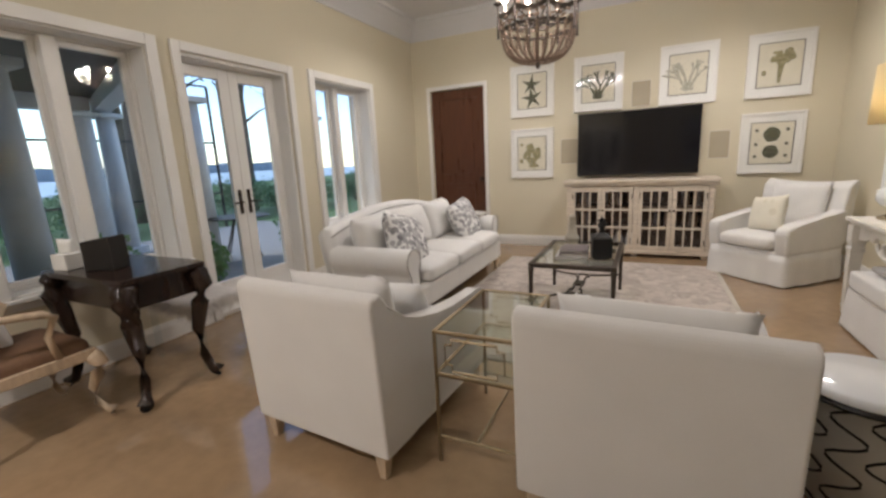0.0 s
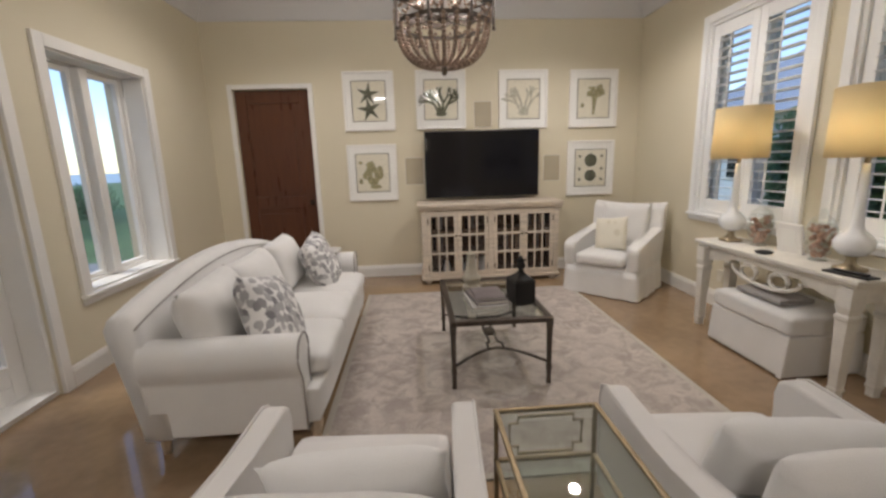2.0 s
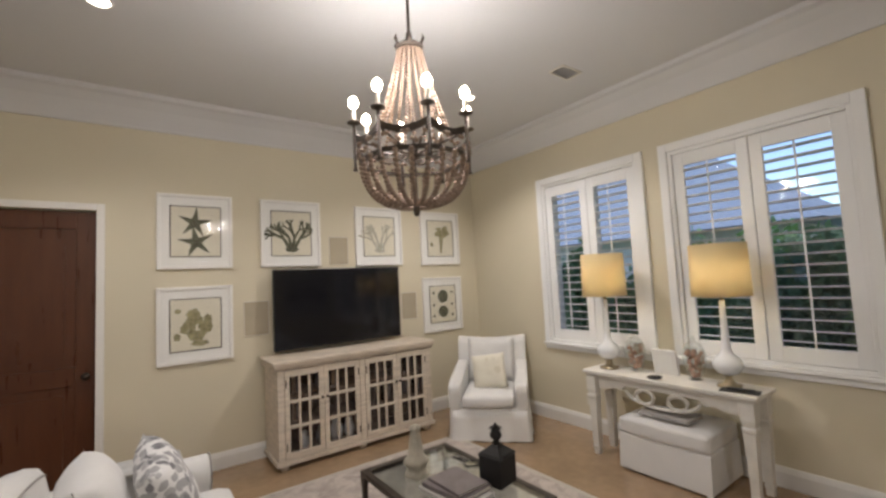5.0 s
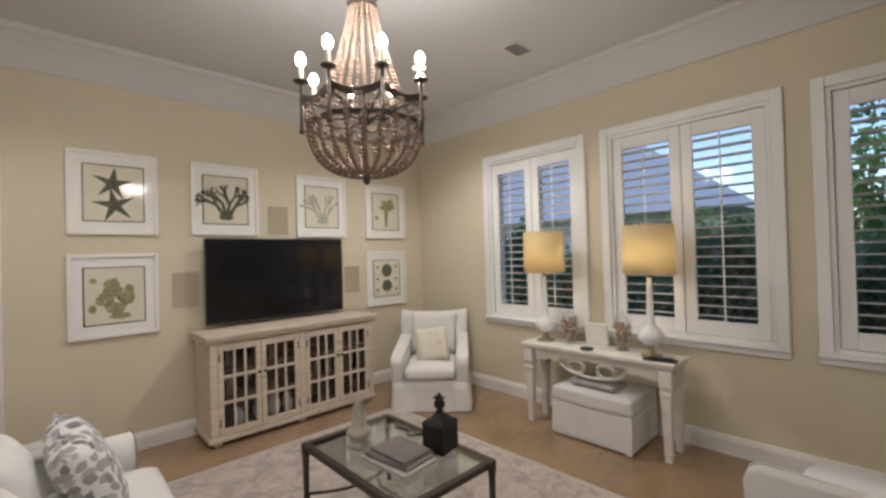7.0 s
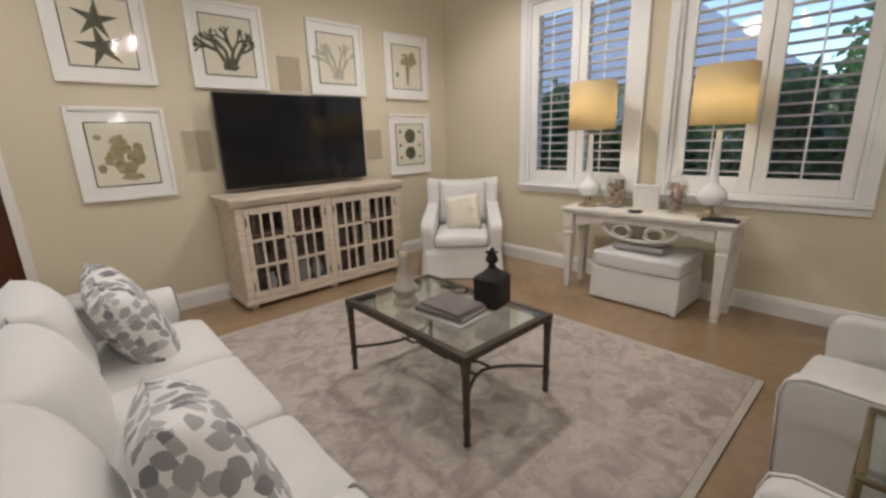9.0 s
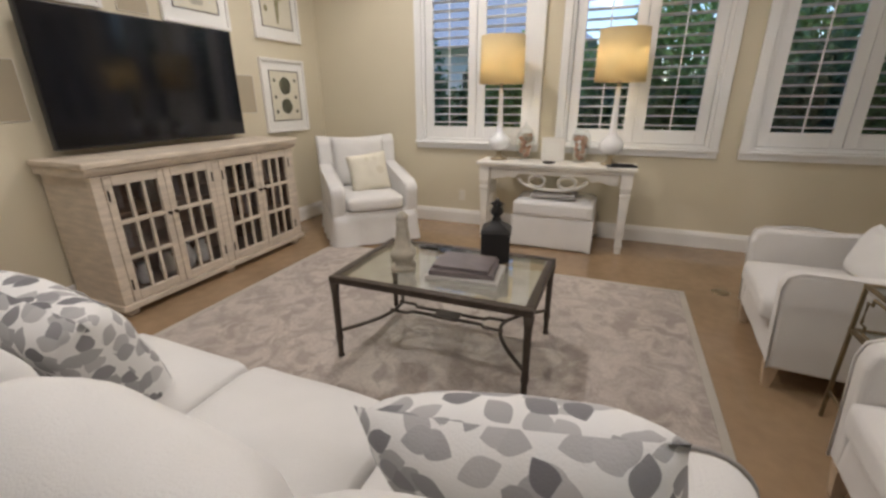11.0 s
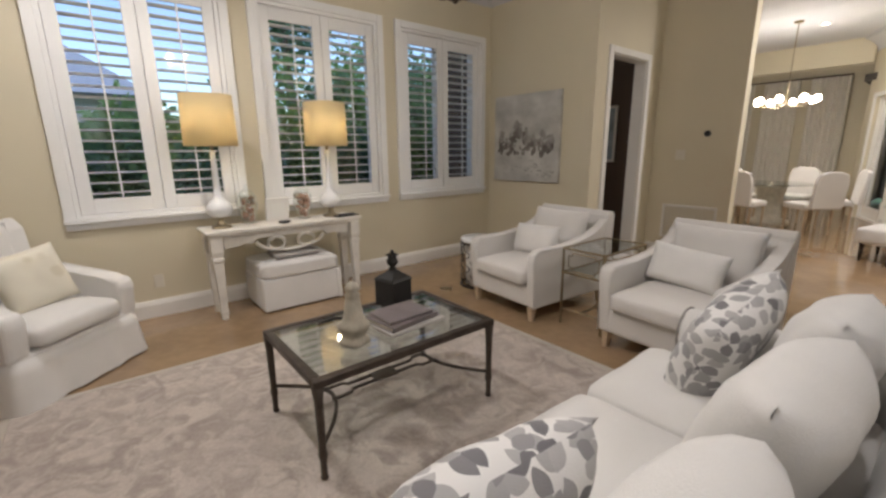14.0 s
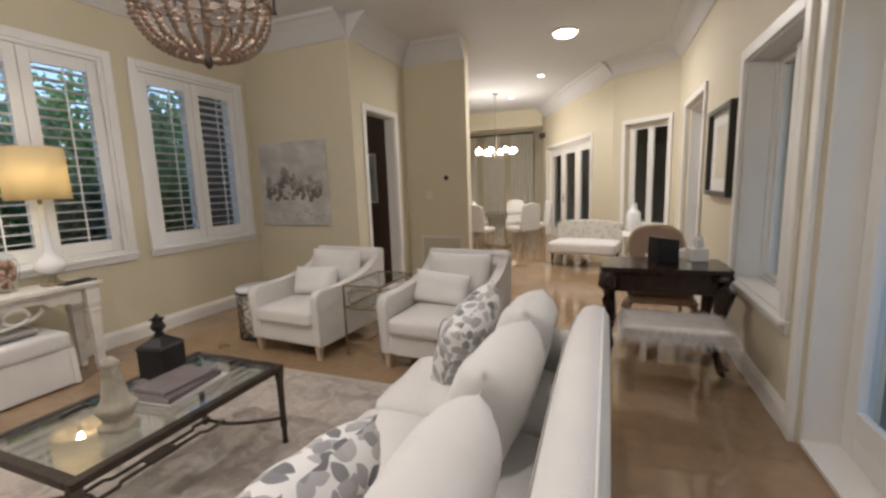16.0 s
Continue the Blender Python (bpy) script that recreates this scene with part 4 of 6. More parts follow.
part("rim", tube([(0.045 * math.cos(a), 0.045 * math.sin(a), 0) for a in [2 * math.pi * i / 20 for i in range(20)]], 0.005, 6, True), BLACK, mg, smooth=True)
part("lens", lathe([(0.042, -0.002), (0.042, 0.002)], 20), JARG, mg)
part("handle", tube([(0.048, 0, 0), (0.09, 0, 0.001), (0.16, 0, 0.001)], [0.005, 0.009, 0.007], 8), BLACK, mg, smooth=True)


# glazed media cabinet under the television (local: x along, front at -y)
def media_cabinet():
    x0, x1, D, T = -1.105, 0.575, 0.475, 0.985
    c = thing("media_cabinet", "whitewashed wooden cabinet with four glazed doors", "cabinet", pose(0, 6.165, 0))
    w = x1 - x0
    yf = -D
    part("top", box(x0 - 0.045, x1 + 0.045, yf - 0.04, 0, T - 0.035, T, 0.008), WASH, c)
    part("cornice", prism([(-D - 0.03, T - 0.036), (-D - 0.028, T - 0.055), (-D - 0.012, T - 0.075), (-D, T - 0.085), (0, T - 0.085), (0, T - 0.036)], "x", x0 - 0.03, x1 + 0.03), WASH, c)
    bd = bmesh.new()
    for a in (x0, x1 - 0.03):
        add_box(bd, a, a + 0.03, yf + 0.03, 0, 0.05, T - 0.086, 0.003)
    add_box(bd, x0 + 0.03, x1 - 0.03, -0.02, 0, 0.05, T - 0.086)
    part("body", bd, WASH, c)
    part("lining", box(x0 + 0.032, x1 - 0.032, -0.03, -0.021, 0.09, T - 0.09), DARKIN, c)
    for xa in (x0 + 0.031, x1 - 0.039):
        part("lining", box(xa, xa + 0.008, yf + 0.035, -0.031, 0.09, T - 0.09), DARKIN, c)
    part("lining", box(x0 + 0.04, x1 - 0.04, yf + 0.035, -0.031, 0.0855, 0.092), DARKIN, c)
    part("plinth", box(x0 - 0.02, x1 + 0.02, yf - 0.015, 0, 0.045, 0.085, 0.006), WASH, c)
    for x in (x0 + 0.06, (x0 + x1) / 2, x1 - 0.06):
        for y in (yf + 0.05, -0.06):
            part("foot", lathe([(0.03, 0), (0.036, 0.02), (0.03, 0.046)], 10, 0.8), WASH, c, at=pose(x, y, 0))
    z0, z1 = 0.086, T - 0.087
    for x in (x0, (x0 + x1) / 2 - 0.03, x1 - 0.06):
        part("stile", box(x, x + 0.06, yf, yf + 0.03, z0, z1, 0.003), WASH, c)
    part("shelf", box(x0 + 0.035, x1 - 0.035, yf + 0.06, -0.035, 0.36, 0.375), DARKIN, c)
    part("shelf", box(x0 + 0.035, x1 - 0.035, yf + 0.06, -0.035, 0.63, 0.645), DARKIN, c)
    xs = [x0 + 0.062, (x0 + x1) / 2 + 0.032]
    dw = (w / 2 - 0.095) / 2
    for side, xa in enumerate(xs):
        for k in range(2):
            a = xa + k * (dw + 0.001)
            b = a + dw - 0.003
            dr = part("door", frame_bm(a, b, yf - 0.006, yf + 0.02, z0 + 0.004, z1 - 0.004, 0.045, 0.06), WASH, c)
            gw = (b - a - 0.09) / 3
            for j in (1, 2):
                part("muntin", box(a + 0.045 + gw * j - 0.009, a + 0.045 + gw * j + 0.009, yf - 0.002, yf + 0.014, z0 + 0.064, z1 - 0.064), WASH, dr)
            gh = (z1 - z0 - 0.128) / 3
            for j in (1, 2):
                zz = z0 + 0.064 + gh * j
                part("muntin", box(a + 0.045, b - 0.045, yf - 0.004, yf + 0.0125, zz - 0.013, zz + 0.013), WASH, dr)
            part("pane", box(a + 0.045, b - 0.045, yf + 0.0155, yf + 0.0175, z0 + 0.064, z1 - 0.064), PANE, dr)
            kx = b - 0.022 if k == 0 else a + 0.022
            part("knob", lathe([(0.008, 0), (0.006, 0.012), (0.013, 0.02), (0.013, 0.028), (0.004, 0.034)], 10), STEELB, dr, at=pose(kx, yf - 0.006, 0.60, 90), smooth=True)
            hx = a + 0.012 if k == 0 else b - 0.012
            for hz in (z0 + 0.12, z1 - 0.12):
                part("hinge", box(hx - 0.006, hx + 0.006, yf - 0.011, yf - 0.0055, hz - 0.035, hz + 0.035, 0.002), STEELB, dr)
    return c


media_cabinet()
for x, z, r, h in ((-0.62, 0.085, 0.06, 0.17), (-0.47, 0.085, 0.07, 0.20), (-0.33, 0.085, 0.06, 0.18), (-0.80, 0.085, 0.05, 0.15)):
    v = thing("jug", "white ceramic jug inside the glazed cabinet", "jug", pose(x, 5.93, z), "jugs in the cabinet")
    part("body", lathe([(r * 0.7, 0), (r, h * 0.35), (r * 0.9, h * 0.6), (r * 0.55, h * 0.85), (r * 0.65, h)], 14), CERAM, v, smooth=True)
for x, z in ((-0.95, 0.646), (-0.55, 0.646), (0.05, 0.376), (0.35, 0.646), (0.45, 0.376), (-0.95, 0.376)):
    v = thing("stacked_books", "row of dark books behind cabinet glass", "books", pose(x, 5.95, z), "books in the cabinet")
    for k in range(5):
        part("book", box(-0.1 + k * 0.042, -0.062 + k * 0.042, -0.07, 0.07, 0, 0.16 + 0.02 * ((k * 7) % 4), 0.003), (BOOKA, VELV, DARKW, TAUPE, BOOKA)[k], v)

tv = thing("television", "large black flat-screen television on the wall", "television", pose(-0.305, 6.06, 1.438))
part("housing", box(-0.725, 0.725, -0.005, 0.045, -0.412, 0.412, 0.006), BEZEL, tv)
part("screen", box(-0.715, 0.715, -0.009, -0.0055, -0.40, 0.402), SCREEN, tv)
part("wall_bracket", box(-0.2, 0.2, 0.046, 0.138, -0.15, 0.15, 0.004), BEZEL, tv)
for x0, x1, z0, z1 in ((-0.385, -0.155, 1.89, 2.215), (-1.285, -1.04, 1.195, 1.545), (0.52, 0.745, 1.19, 1.53)):
    s = thing("wall_speaker", "flush in-wall speaker with painted grille", "speaker", pose((x0 + x1) / 2, N1, (z0 + z1) / 2), "in-wall speakers")
    w, h = (x1 - x0) / 2, (z1 - z0) / 2
    part("frame", frame_bm(-w, w, -0.008, 0.0, -h, h, 0.008), PLASTIC, s)
    part("grille", box(-w + 0.008, w - 0.008, -0.006, 0.0, -h + 0.008, h - 0.008), SPEAK, s)


# framed prints
def star(bm, cx, cz, r, rot, y, h=0.0008):
    out = []
    for k in range(10):
        a = rot + k * math.pi / 5
        q = r if k % 2 == 0 else r * 0.30
        out.append((cx + q * math.cos(a), cz + q * math.sin(a)))
    add_prism(bm, out, "y", y - h, y)


def coral(bm, rnd, x, z, a, l, w, depth, y):
    x1, z1 = x + l * math.cos(a), z + l * math.sin(a)
    nx, nz = -math.sin(a) * w, math.cos(a) * w
    y -= rnd.uniform(0.0002, 0.0012)
    add_prism(bm, [(x + nx, z + nz), (x - nx, z - nz), (x1 - nx * 0.75, z1 - nz * 0.75), (x1, z1 + w * 0.3), (x1 + nx * 0.75, z1 + nz * 0.75)], "y", y, y + 0.0004)
    if depth:
        for k in range(rnd.choice((2, 3))):
            coral(bm, rnd, x1, z1, a + rnd.uniform(-0.75, 0.75), l * rnd.uniform(0.62, 0.85), w * 0.72, depth - 1, y)


def blob(bm, rnd, cx, cz, rx, rz, y, n=18, rough=0.15):
    out = []
    ph = rnd.uniform(0, 6)
    for k in range(n):
        a = 2 * math.pi * k / n
        q = 1 + rough * math.sin(a * 5 + ph) * rnd.uniform(0.4, 1)
        out.append((cx + rx * q * math.cos(a), cz + rz * q * math.sin(a)))
    add_prism(bm, out, "y", y - 0.0006, y)


def print_frame(cx, cz, w, h, label, art, ink):
    f = thing("framed_print", label, "picture", pose(cx, N1 - 0.001, cz), "framed sea prints")
    part("frame", frame_bm(-w / 2, w / 2, -0.032, 0, -h / 2, h / 2, 0.03), FRAMEW, f)
    part("mat_board", box(-w / 2 + 0.03, w / 2 - 0.03, -0.016, -0.004, -h / 2 + 0.03, h / 2 - 0.03), PAPER, f)
    a, b = w / 2 - 0.108, h / 2 - 0.118
    part("inner_line", frame_bm(-a - 0.008, a + 0.008, -0.0175, -0.0162, -b - 0.008, b + 0.008, 0.008), IRON, f)
    part("print", box(-a, a, -0.0185, -0.0165, -b, b), PRINT, f)
    bm = bmesh.new()
    art(bm, random.Random(int(abs(cx) * 100 + cz * 10)), a, b, -0.0192)
    part("drawing", bm, ink, f, "")
    pn = part("pane", box(-w / 2 + 0.03, w / 2 - 0.03, -0.026, -0.024, -h / 2 + 0.03, h / 2 - 0.03), ARTG, f)
    pn.visible_shadow = False


def art_stars(bm, r, a, b, y):
    star(bm, -0.01, b * 0.36, 0.150, 1.45, y)
    star(bm, 0.0, -b * 0.42, 0.160, 1.75, y - 0.001)


def art_coral(bm, r, a, b, y):
    blob(bm, r, 0, -b * 0.72, 0.07, 0.03, y)
    for k in range(4):
        coral(bm, r, -0.03 + 0.02 * k, -b * 0.65, math.pi / 2 + (1.5 - k) * 0.34, 0.115, 0.019, 3, y - 0.001 - 0.001 * k)


def art_shell(bm, r, a, b, y):
    for k in range(26):
        t = math.pi * (0.02 + 0.96 * r.random())
        q = r.uniform(0.35, 1.0)
        blob(bm, r, 0.01 + 0.115 * q * math.cos(t), -b * 0.30 + 0.20 * q * math.sin(t), r.uniform(0.022, 0.036), r.uniform(0.03, 0.05), y - 0.0003 * k, 12, 0.3)
    add_prism(bm, [(-0.05, -b * 0.62), (0.045, -b * 0.66), (0.10, -b * 0.25), (-0.09, -b * 0.25)], "y", y - 0.0006, y)
    blob(bm, r, 0.03, -b * 0.75, 0.075, 0.028, y - 0.001)
    blob(bm, r, -a * 0.75, -b * 0.45, 0.028, 0.035, y)
    blob(bm, r, -a * 0.72, b * 0.55, 0.025, 0.022, y)


def art_fan(bm, r, a, b, y):
    add_prism(bm, [(-0.012, -b * 0.85), (0.016, -b * 0.85), (0.045, 0.02), (-0.02, 0.02)], "y", y - 0.0006, y)
    for k in range(34):
        t, q = 2 * math.pi * r.random(), r.random() ** 0.5
        blob(bm, r, 0.015 + 0.105 * q * math.cos(t), b * 0.34 + 0.085 * q * math.sin(t), r.uniform(0.018, 0.034), r.uniform(0.016, 0.03), y - 0.0007 - 0.0002 * k, 12, 0.35)
    blob(bm, r, -a * 0.7, -b * 0.35, 0.024, 0.03, y)


def art_urchin(bm, r, a, b, y):
    blob(bm, r, 0, b * 0.42, 0.082, 0.085, y, rough=0.05)
    blob(bm, r, 0, -b * 0.42, 0.078, 0.075, y, rough=0.05)
    for sx, sz in ((-1, 0.8), (1, 0.8), (-1, -0.05), (1, -0.05), (-1, -0.8), (1, -0.8)):
        blob(bm, r, sx * a * 0.72, b * sz * 0.8, 0.018, 0.018, y)


for cx, cz, lab, art, ink in ((-1.69, 2.237, "white framed print of two dark starfish", art_stars, INKD), (-0.80, 2.237, "white framed print of dark branching coral", art_coral, INKD), (0.245, 2.225, "white framed print of pale branching coral", art_coral, INKP), (1.155, 2.215, "white framed print of an olive sea fan", art_fan, INKM), (-1.695, 1.366, "white framed print of a ruffled olive shell", art_shell, INKM), (1.15, 1.345, "white framed print of two round sea urchins", art_urchin, INKD)):
    print_frame(cx, cz, 0.625, 0.705, lab, art, ink)


# console table with carved apron, under the shuttered windows (local: x along -> world -y... front at -x world)
def console():
    c = thing("console_table", "chalky white carved wooden console table", "console table", pose(1.435, 3.438, 0, 0, 0, -90))
    hx, hy, T = 0.697, 0.185, 0.76      # local x along the wall, local -y towards the room
    part("top", box(-hx, hx, -hy, hy, T - 0.03, T, 0.006), WASHW, c)
    part("cornice", box(-hx + 0.025, hx - 0.025, -hy + 0.02, hy - 0.01, T - 0.055, T - 0.031, 0.008), WASHW, c)
    part("side_apron", box(-hx + 0.07, -hx + 0.095, -hy + 0.1, hy - 0.06, T - 0.16, T - 0.056, 0.003), WASHW, c)
    part("side_apron", box(hx - 0.095, hx - 0.07, -hy + 0.1, hy - 0.06, T - 0.16, T - 0.056, 0.003), WASHW, c)
    out = [(-0.56, T - 0.056), (0.56, T - 0.056), (0.56, T - 0.16), (0.46, T - 0.15), (0.40, T - 0.13), (0.34, T - 0.145), (0.30, T - 0.10), (-0.30, T - 0.10), (-0.34, T - 0.145), (-0.40, T - 0.13), (-0.46, T - 0.15), (-0.56, T - 0.16)]
    part("apron", prism(out, "y", -hy + 0.05, -hy + 0.075), WASHW, c)
    for x in (-0.135, 0.135):
        part("carved_ring", tube([(x + 0.075 * math.cos(a), -hy + 0.06, T - 0.165 + 0.055 * math.sin(a)) for a in [2 * math.pi * i / 20 for i in range(20)]], 0.016, 8, True), WASHW, c, smooth=True)
    part("carved_swag", tube([(0.30 * math.cos(a), -hy + 0.06, T - 0.135 - 0.10 * math.sin(a)) for a in [math.pi * i / 18 for i in range(19)]], 0.015, 8), WASHW, c, smooth=True)
    for sx in (-1, 1):
        for y in (-hy + 0.06, hy - 0.06):
            prof = [(0.024, 0), (0.025, 0.05), (0.031, 0.06), (0.031, 0.07), (0.027, 0.08), (0.039, 0.50), (0.045, 0.51), (0.045, 0.53), (0.037, 0.54), (0.041, 0.56), (0.047, 0.585), (0.047, T - 0.056)]
            part("leg", lathe(prof, 16, 0.9), WASHW, c, at=pose(sx * (hx - 0.075), y, 0))
    return c


console()
ot = thing("ottoman", "white slipcovered rectangular ottoman under the console", "ottoman", pose(1.46, 3.405, 0))
part("skirt", prism([(-0.285, 0.012), (0.285, 0.012), (0.265, 0.30), (-0.265, 0.30)], "y", -0.36, 0.36, 0.015, 2), LINEN, ot)
part("cushion", soft_box(-0.275, 0.275, -0.355, 0.355, 0.295, 0.43, 0.03, crown=0.025), LINEN, ot, smooth=True)
part("pleat", prism([(-0.294, 0.012), (-0.286, 0.012), (-0.266, 0.29), (-0.272, 0.29)], "y", -0.365, -0.325), LINEN, ot)
bk = thing("folded_throw", "grey folded throw on the ottoman", "blanket", pose(1.38, 3.41, 0.457))
part("fold", box(-0.13, 0.13, -0.2, 0.2, 0.0, 0.035, 0.012), mat("grey knit", (0.34, 0.32, 0.30), 0.95, vary=0.2, bump=0.4), bk)


def table_lamp(y):
    t = thing("table_lamp", "milk-glass bottle table lamp with lit cream drum shade", "lamp", pose(1.45, y, 0.76), "pair of table lamps")
    part("foot", lathe([(0.075, 0), (0.075, 0.018), (0.05, 0.024), (0.03, 0.04), (0.02, 0.07), (0.03, 0.085)], 20, 0.5), CHROME, t, "aged brass foot", smooth=True)
    part("body", lathe([(0.03, 0.086), (0.068, 0.10), (0.098, 0.14), (0.10, 0.178), (0.078, 0.215), (0.043, 0.245), (0.032, 0.28), (0.026, 0.40), (0.022, 0.56), (0.02, 0.64)], 24), CERAM, t, smooth=True)
    part("socket", lathe([(0.014, 0.641), (0.016, 0.70), (0.010, 0.71)], 12), CHROME, t, smooth=True)
    bm = bmesh.new()
    r0, r1, z0, z1, n = 0.20, 0.192, 0.675, 1.07, 36
    rr = [[bm.verts.new((r * math.cos(2 * math.pi * i / n), r * math.sin(2 * math.pi * i / n), z)) for i in range(n)] for r, z in ((r0, z0), (r1, z1), (r1 - 0.003, z1), (r0 - 0.003, z0))]
    for k in range(4):
        a, b = rr[k], rr[(k + 1) % 4]
        for i in range(n):
            bm.faces.new((a[i], a[(i + 1) % n], b[(i + 1) % n], b[i]))
    part("shade", bm, SHADE, t, "lit cream linen drum shade", smooth=True)
    bm = bmesh.new()
    for k in range(3):
        a = k * 2.094
        add_tube(bm, [(0, 0, 0.93), (0.19 * math.cos(a), 0.19 * math.sin(a), 0.94)], 0.002, 5)
    part("spider", bm, CHROME, t)
    part("harp", tube([(0, 0.015, 0.70), (0, 0.05, 0.78), (0, 0.05, 0.86), (0, 0, 0.93), (0, -0.05, 0.86), (0, -0.05, 0.78), (0, -0.015, 0.70)], 0.002, 5), CHROME, t)
    part("bulb", lathe([(0.012, 0.711), (0.028, 0.75), (0.03, 0.775), (0.02, 0.80), (0.004, 0.81)], 12), BULB, t, smooth=True)
    lamp("bulb_light", "POINT", (1.45, y, 0.76 + 0.86), 3.1, WARMER, 0.03)


table_lamp(3.97)
table_lamp(2.975)


def shell_jar(y, seed):
    rnd = random.Random(seed)
    t = thing("shell_jar", "glass apothecary jar filled with brown seashells", "jar", pose(1.50, y, 0.76), "shell jars")
    part("jar", lathe([(0.05, 0), (0.055, 0.008), (0.032, 0.022), (0.062, 0.05), (0.088, 0.16), (0.082, 0.225), (0.07, 0.245)], 20), JARG, t, smooth=True)
    part("lid", lathe([(0.074, 0.246), (0.06, 0.275), (0.025, 0.305), (0.014, 0.315), (0.02, 0.33), (0.003, 0.35)], 16), JARG, t, smooth=True)
    for k in range(46):
        a, z = rnd.uniform(0, 6.28), rnd.uniform(0.045, 0.225)
        r = rnd.uniform(0.2, 1) ** 0.6 * (0.022 + 0.036 * min(1, z / 0.13))
        bm = bmesh.new()
        bmesh.ops.create_icosphere(bm, subdivisions=1, radius=rnd.uniform(0.018, 0.030))
        for v in bm.verts:
            v.co.z *= 0.6
            v.co.x *= 1.3
        part("shell", bm, SHELL if rnd.random() < 0.65 else STONE, t, at=pose(r * math.cos(a), r * math.sin(a), z, rnd.uniform(0, 180), rnd.uniform(0, 180), 0), smooth=True)


shell_jar(3.735, 3)
shell_jar(3.235, 4)
ph = thing("photo_frame", "small white photo frame on the console", "picture frame", pose(1.53, 3.475, 0.762, 0, -10, 0))
part("frame", box(-0.012, 0.012, -0.105, 0.105, 0, 0.215, 0.006), FRAMEW, ph)
part("photo", box(-0.0145, -0.0125, -0.06, 0.06, 0.045, 0.17), PAPER, ph)
part("easel", box(0.0125, 0.03, -0.02, 0.02, 0.0, 0.14, 0.004), FRAMEW, ph)
tr = thing("small_tray", "small dark metal dish on the console", "tray", pose(1.33, 3.48, 0.76))
part("dish", lathe([(0.03, 0), (0.05, 0.006), (0.06, 0.016), (0.055, 0.016), (0.04, 0.008)], 16), BLACK, tr, smooth=True)
rc = thing("remote_tray", "dark leather valet tray beside the lamp", "tray", pose(1.34, 2.87, 0.76, 0, 0, 8))
part("base", box(-0.05, 0.05, -0.12, 0.12, 0, 0.012, 0.004), BLACK, rc)
part("remote", box(-0.02, 0.02, -0.09, 0.08, 0.0125, 0.026, 0.005), BEZEL, rc)


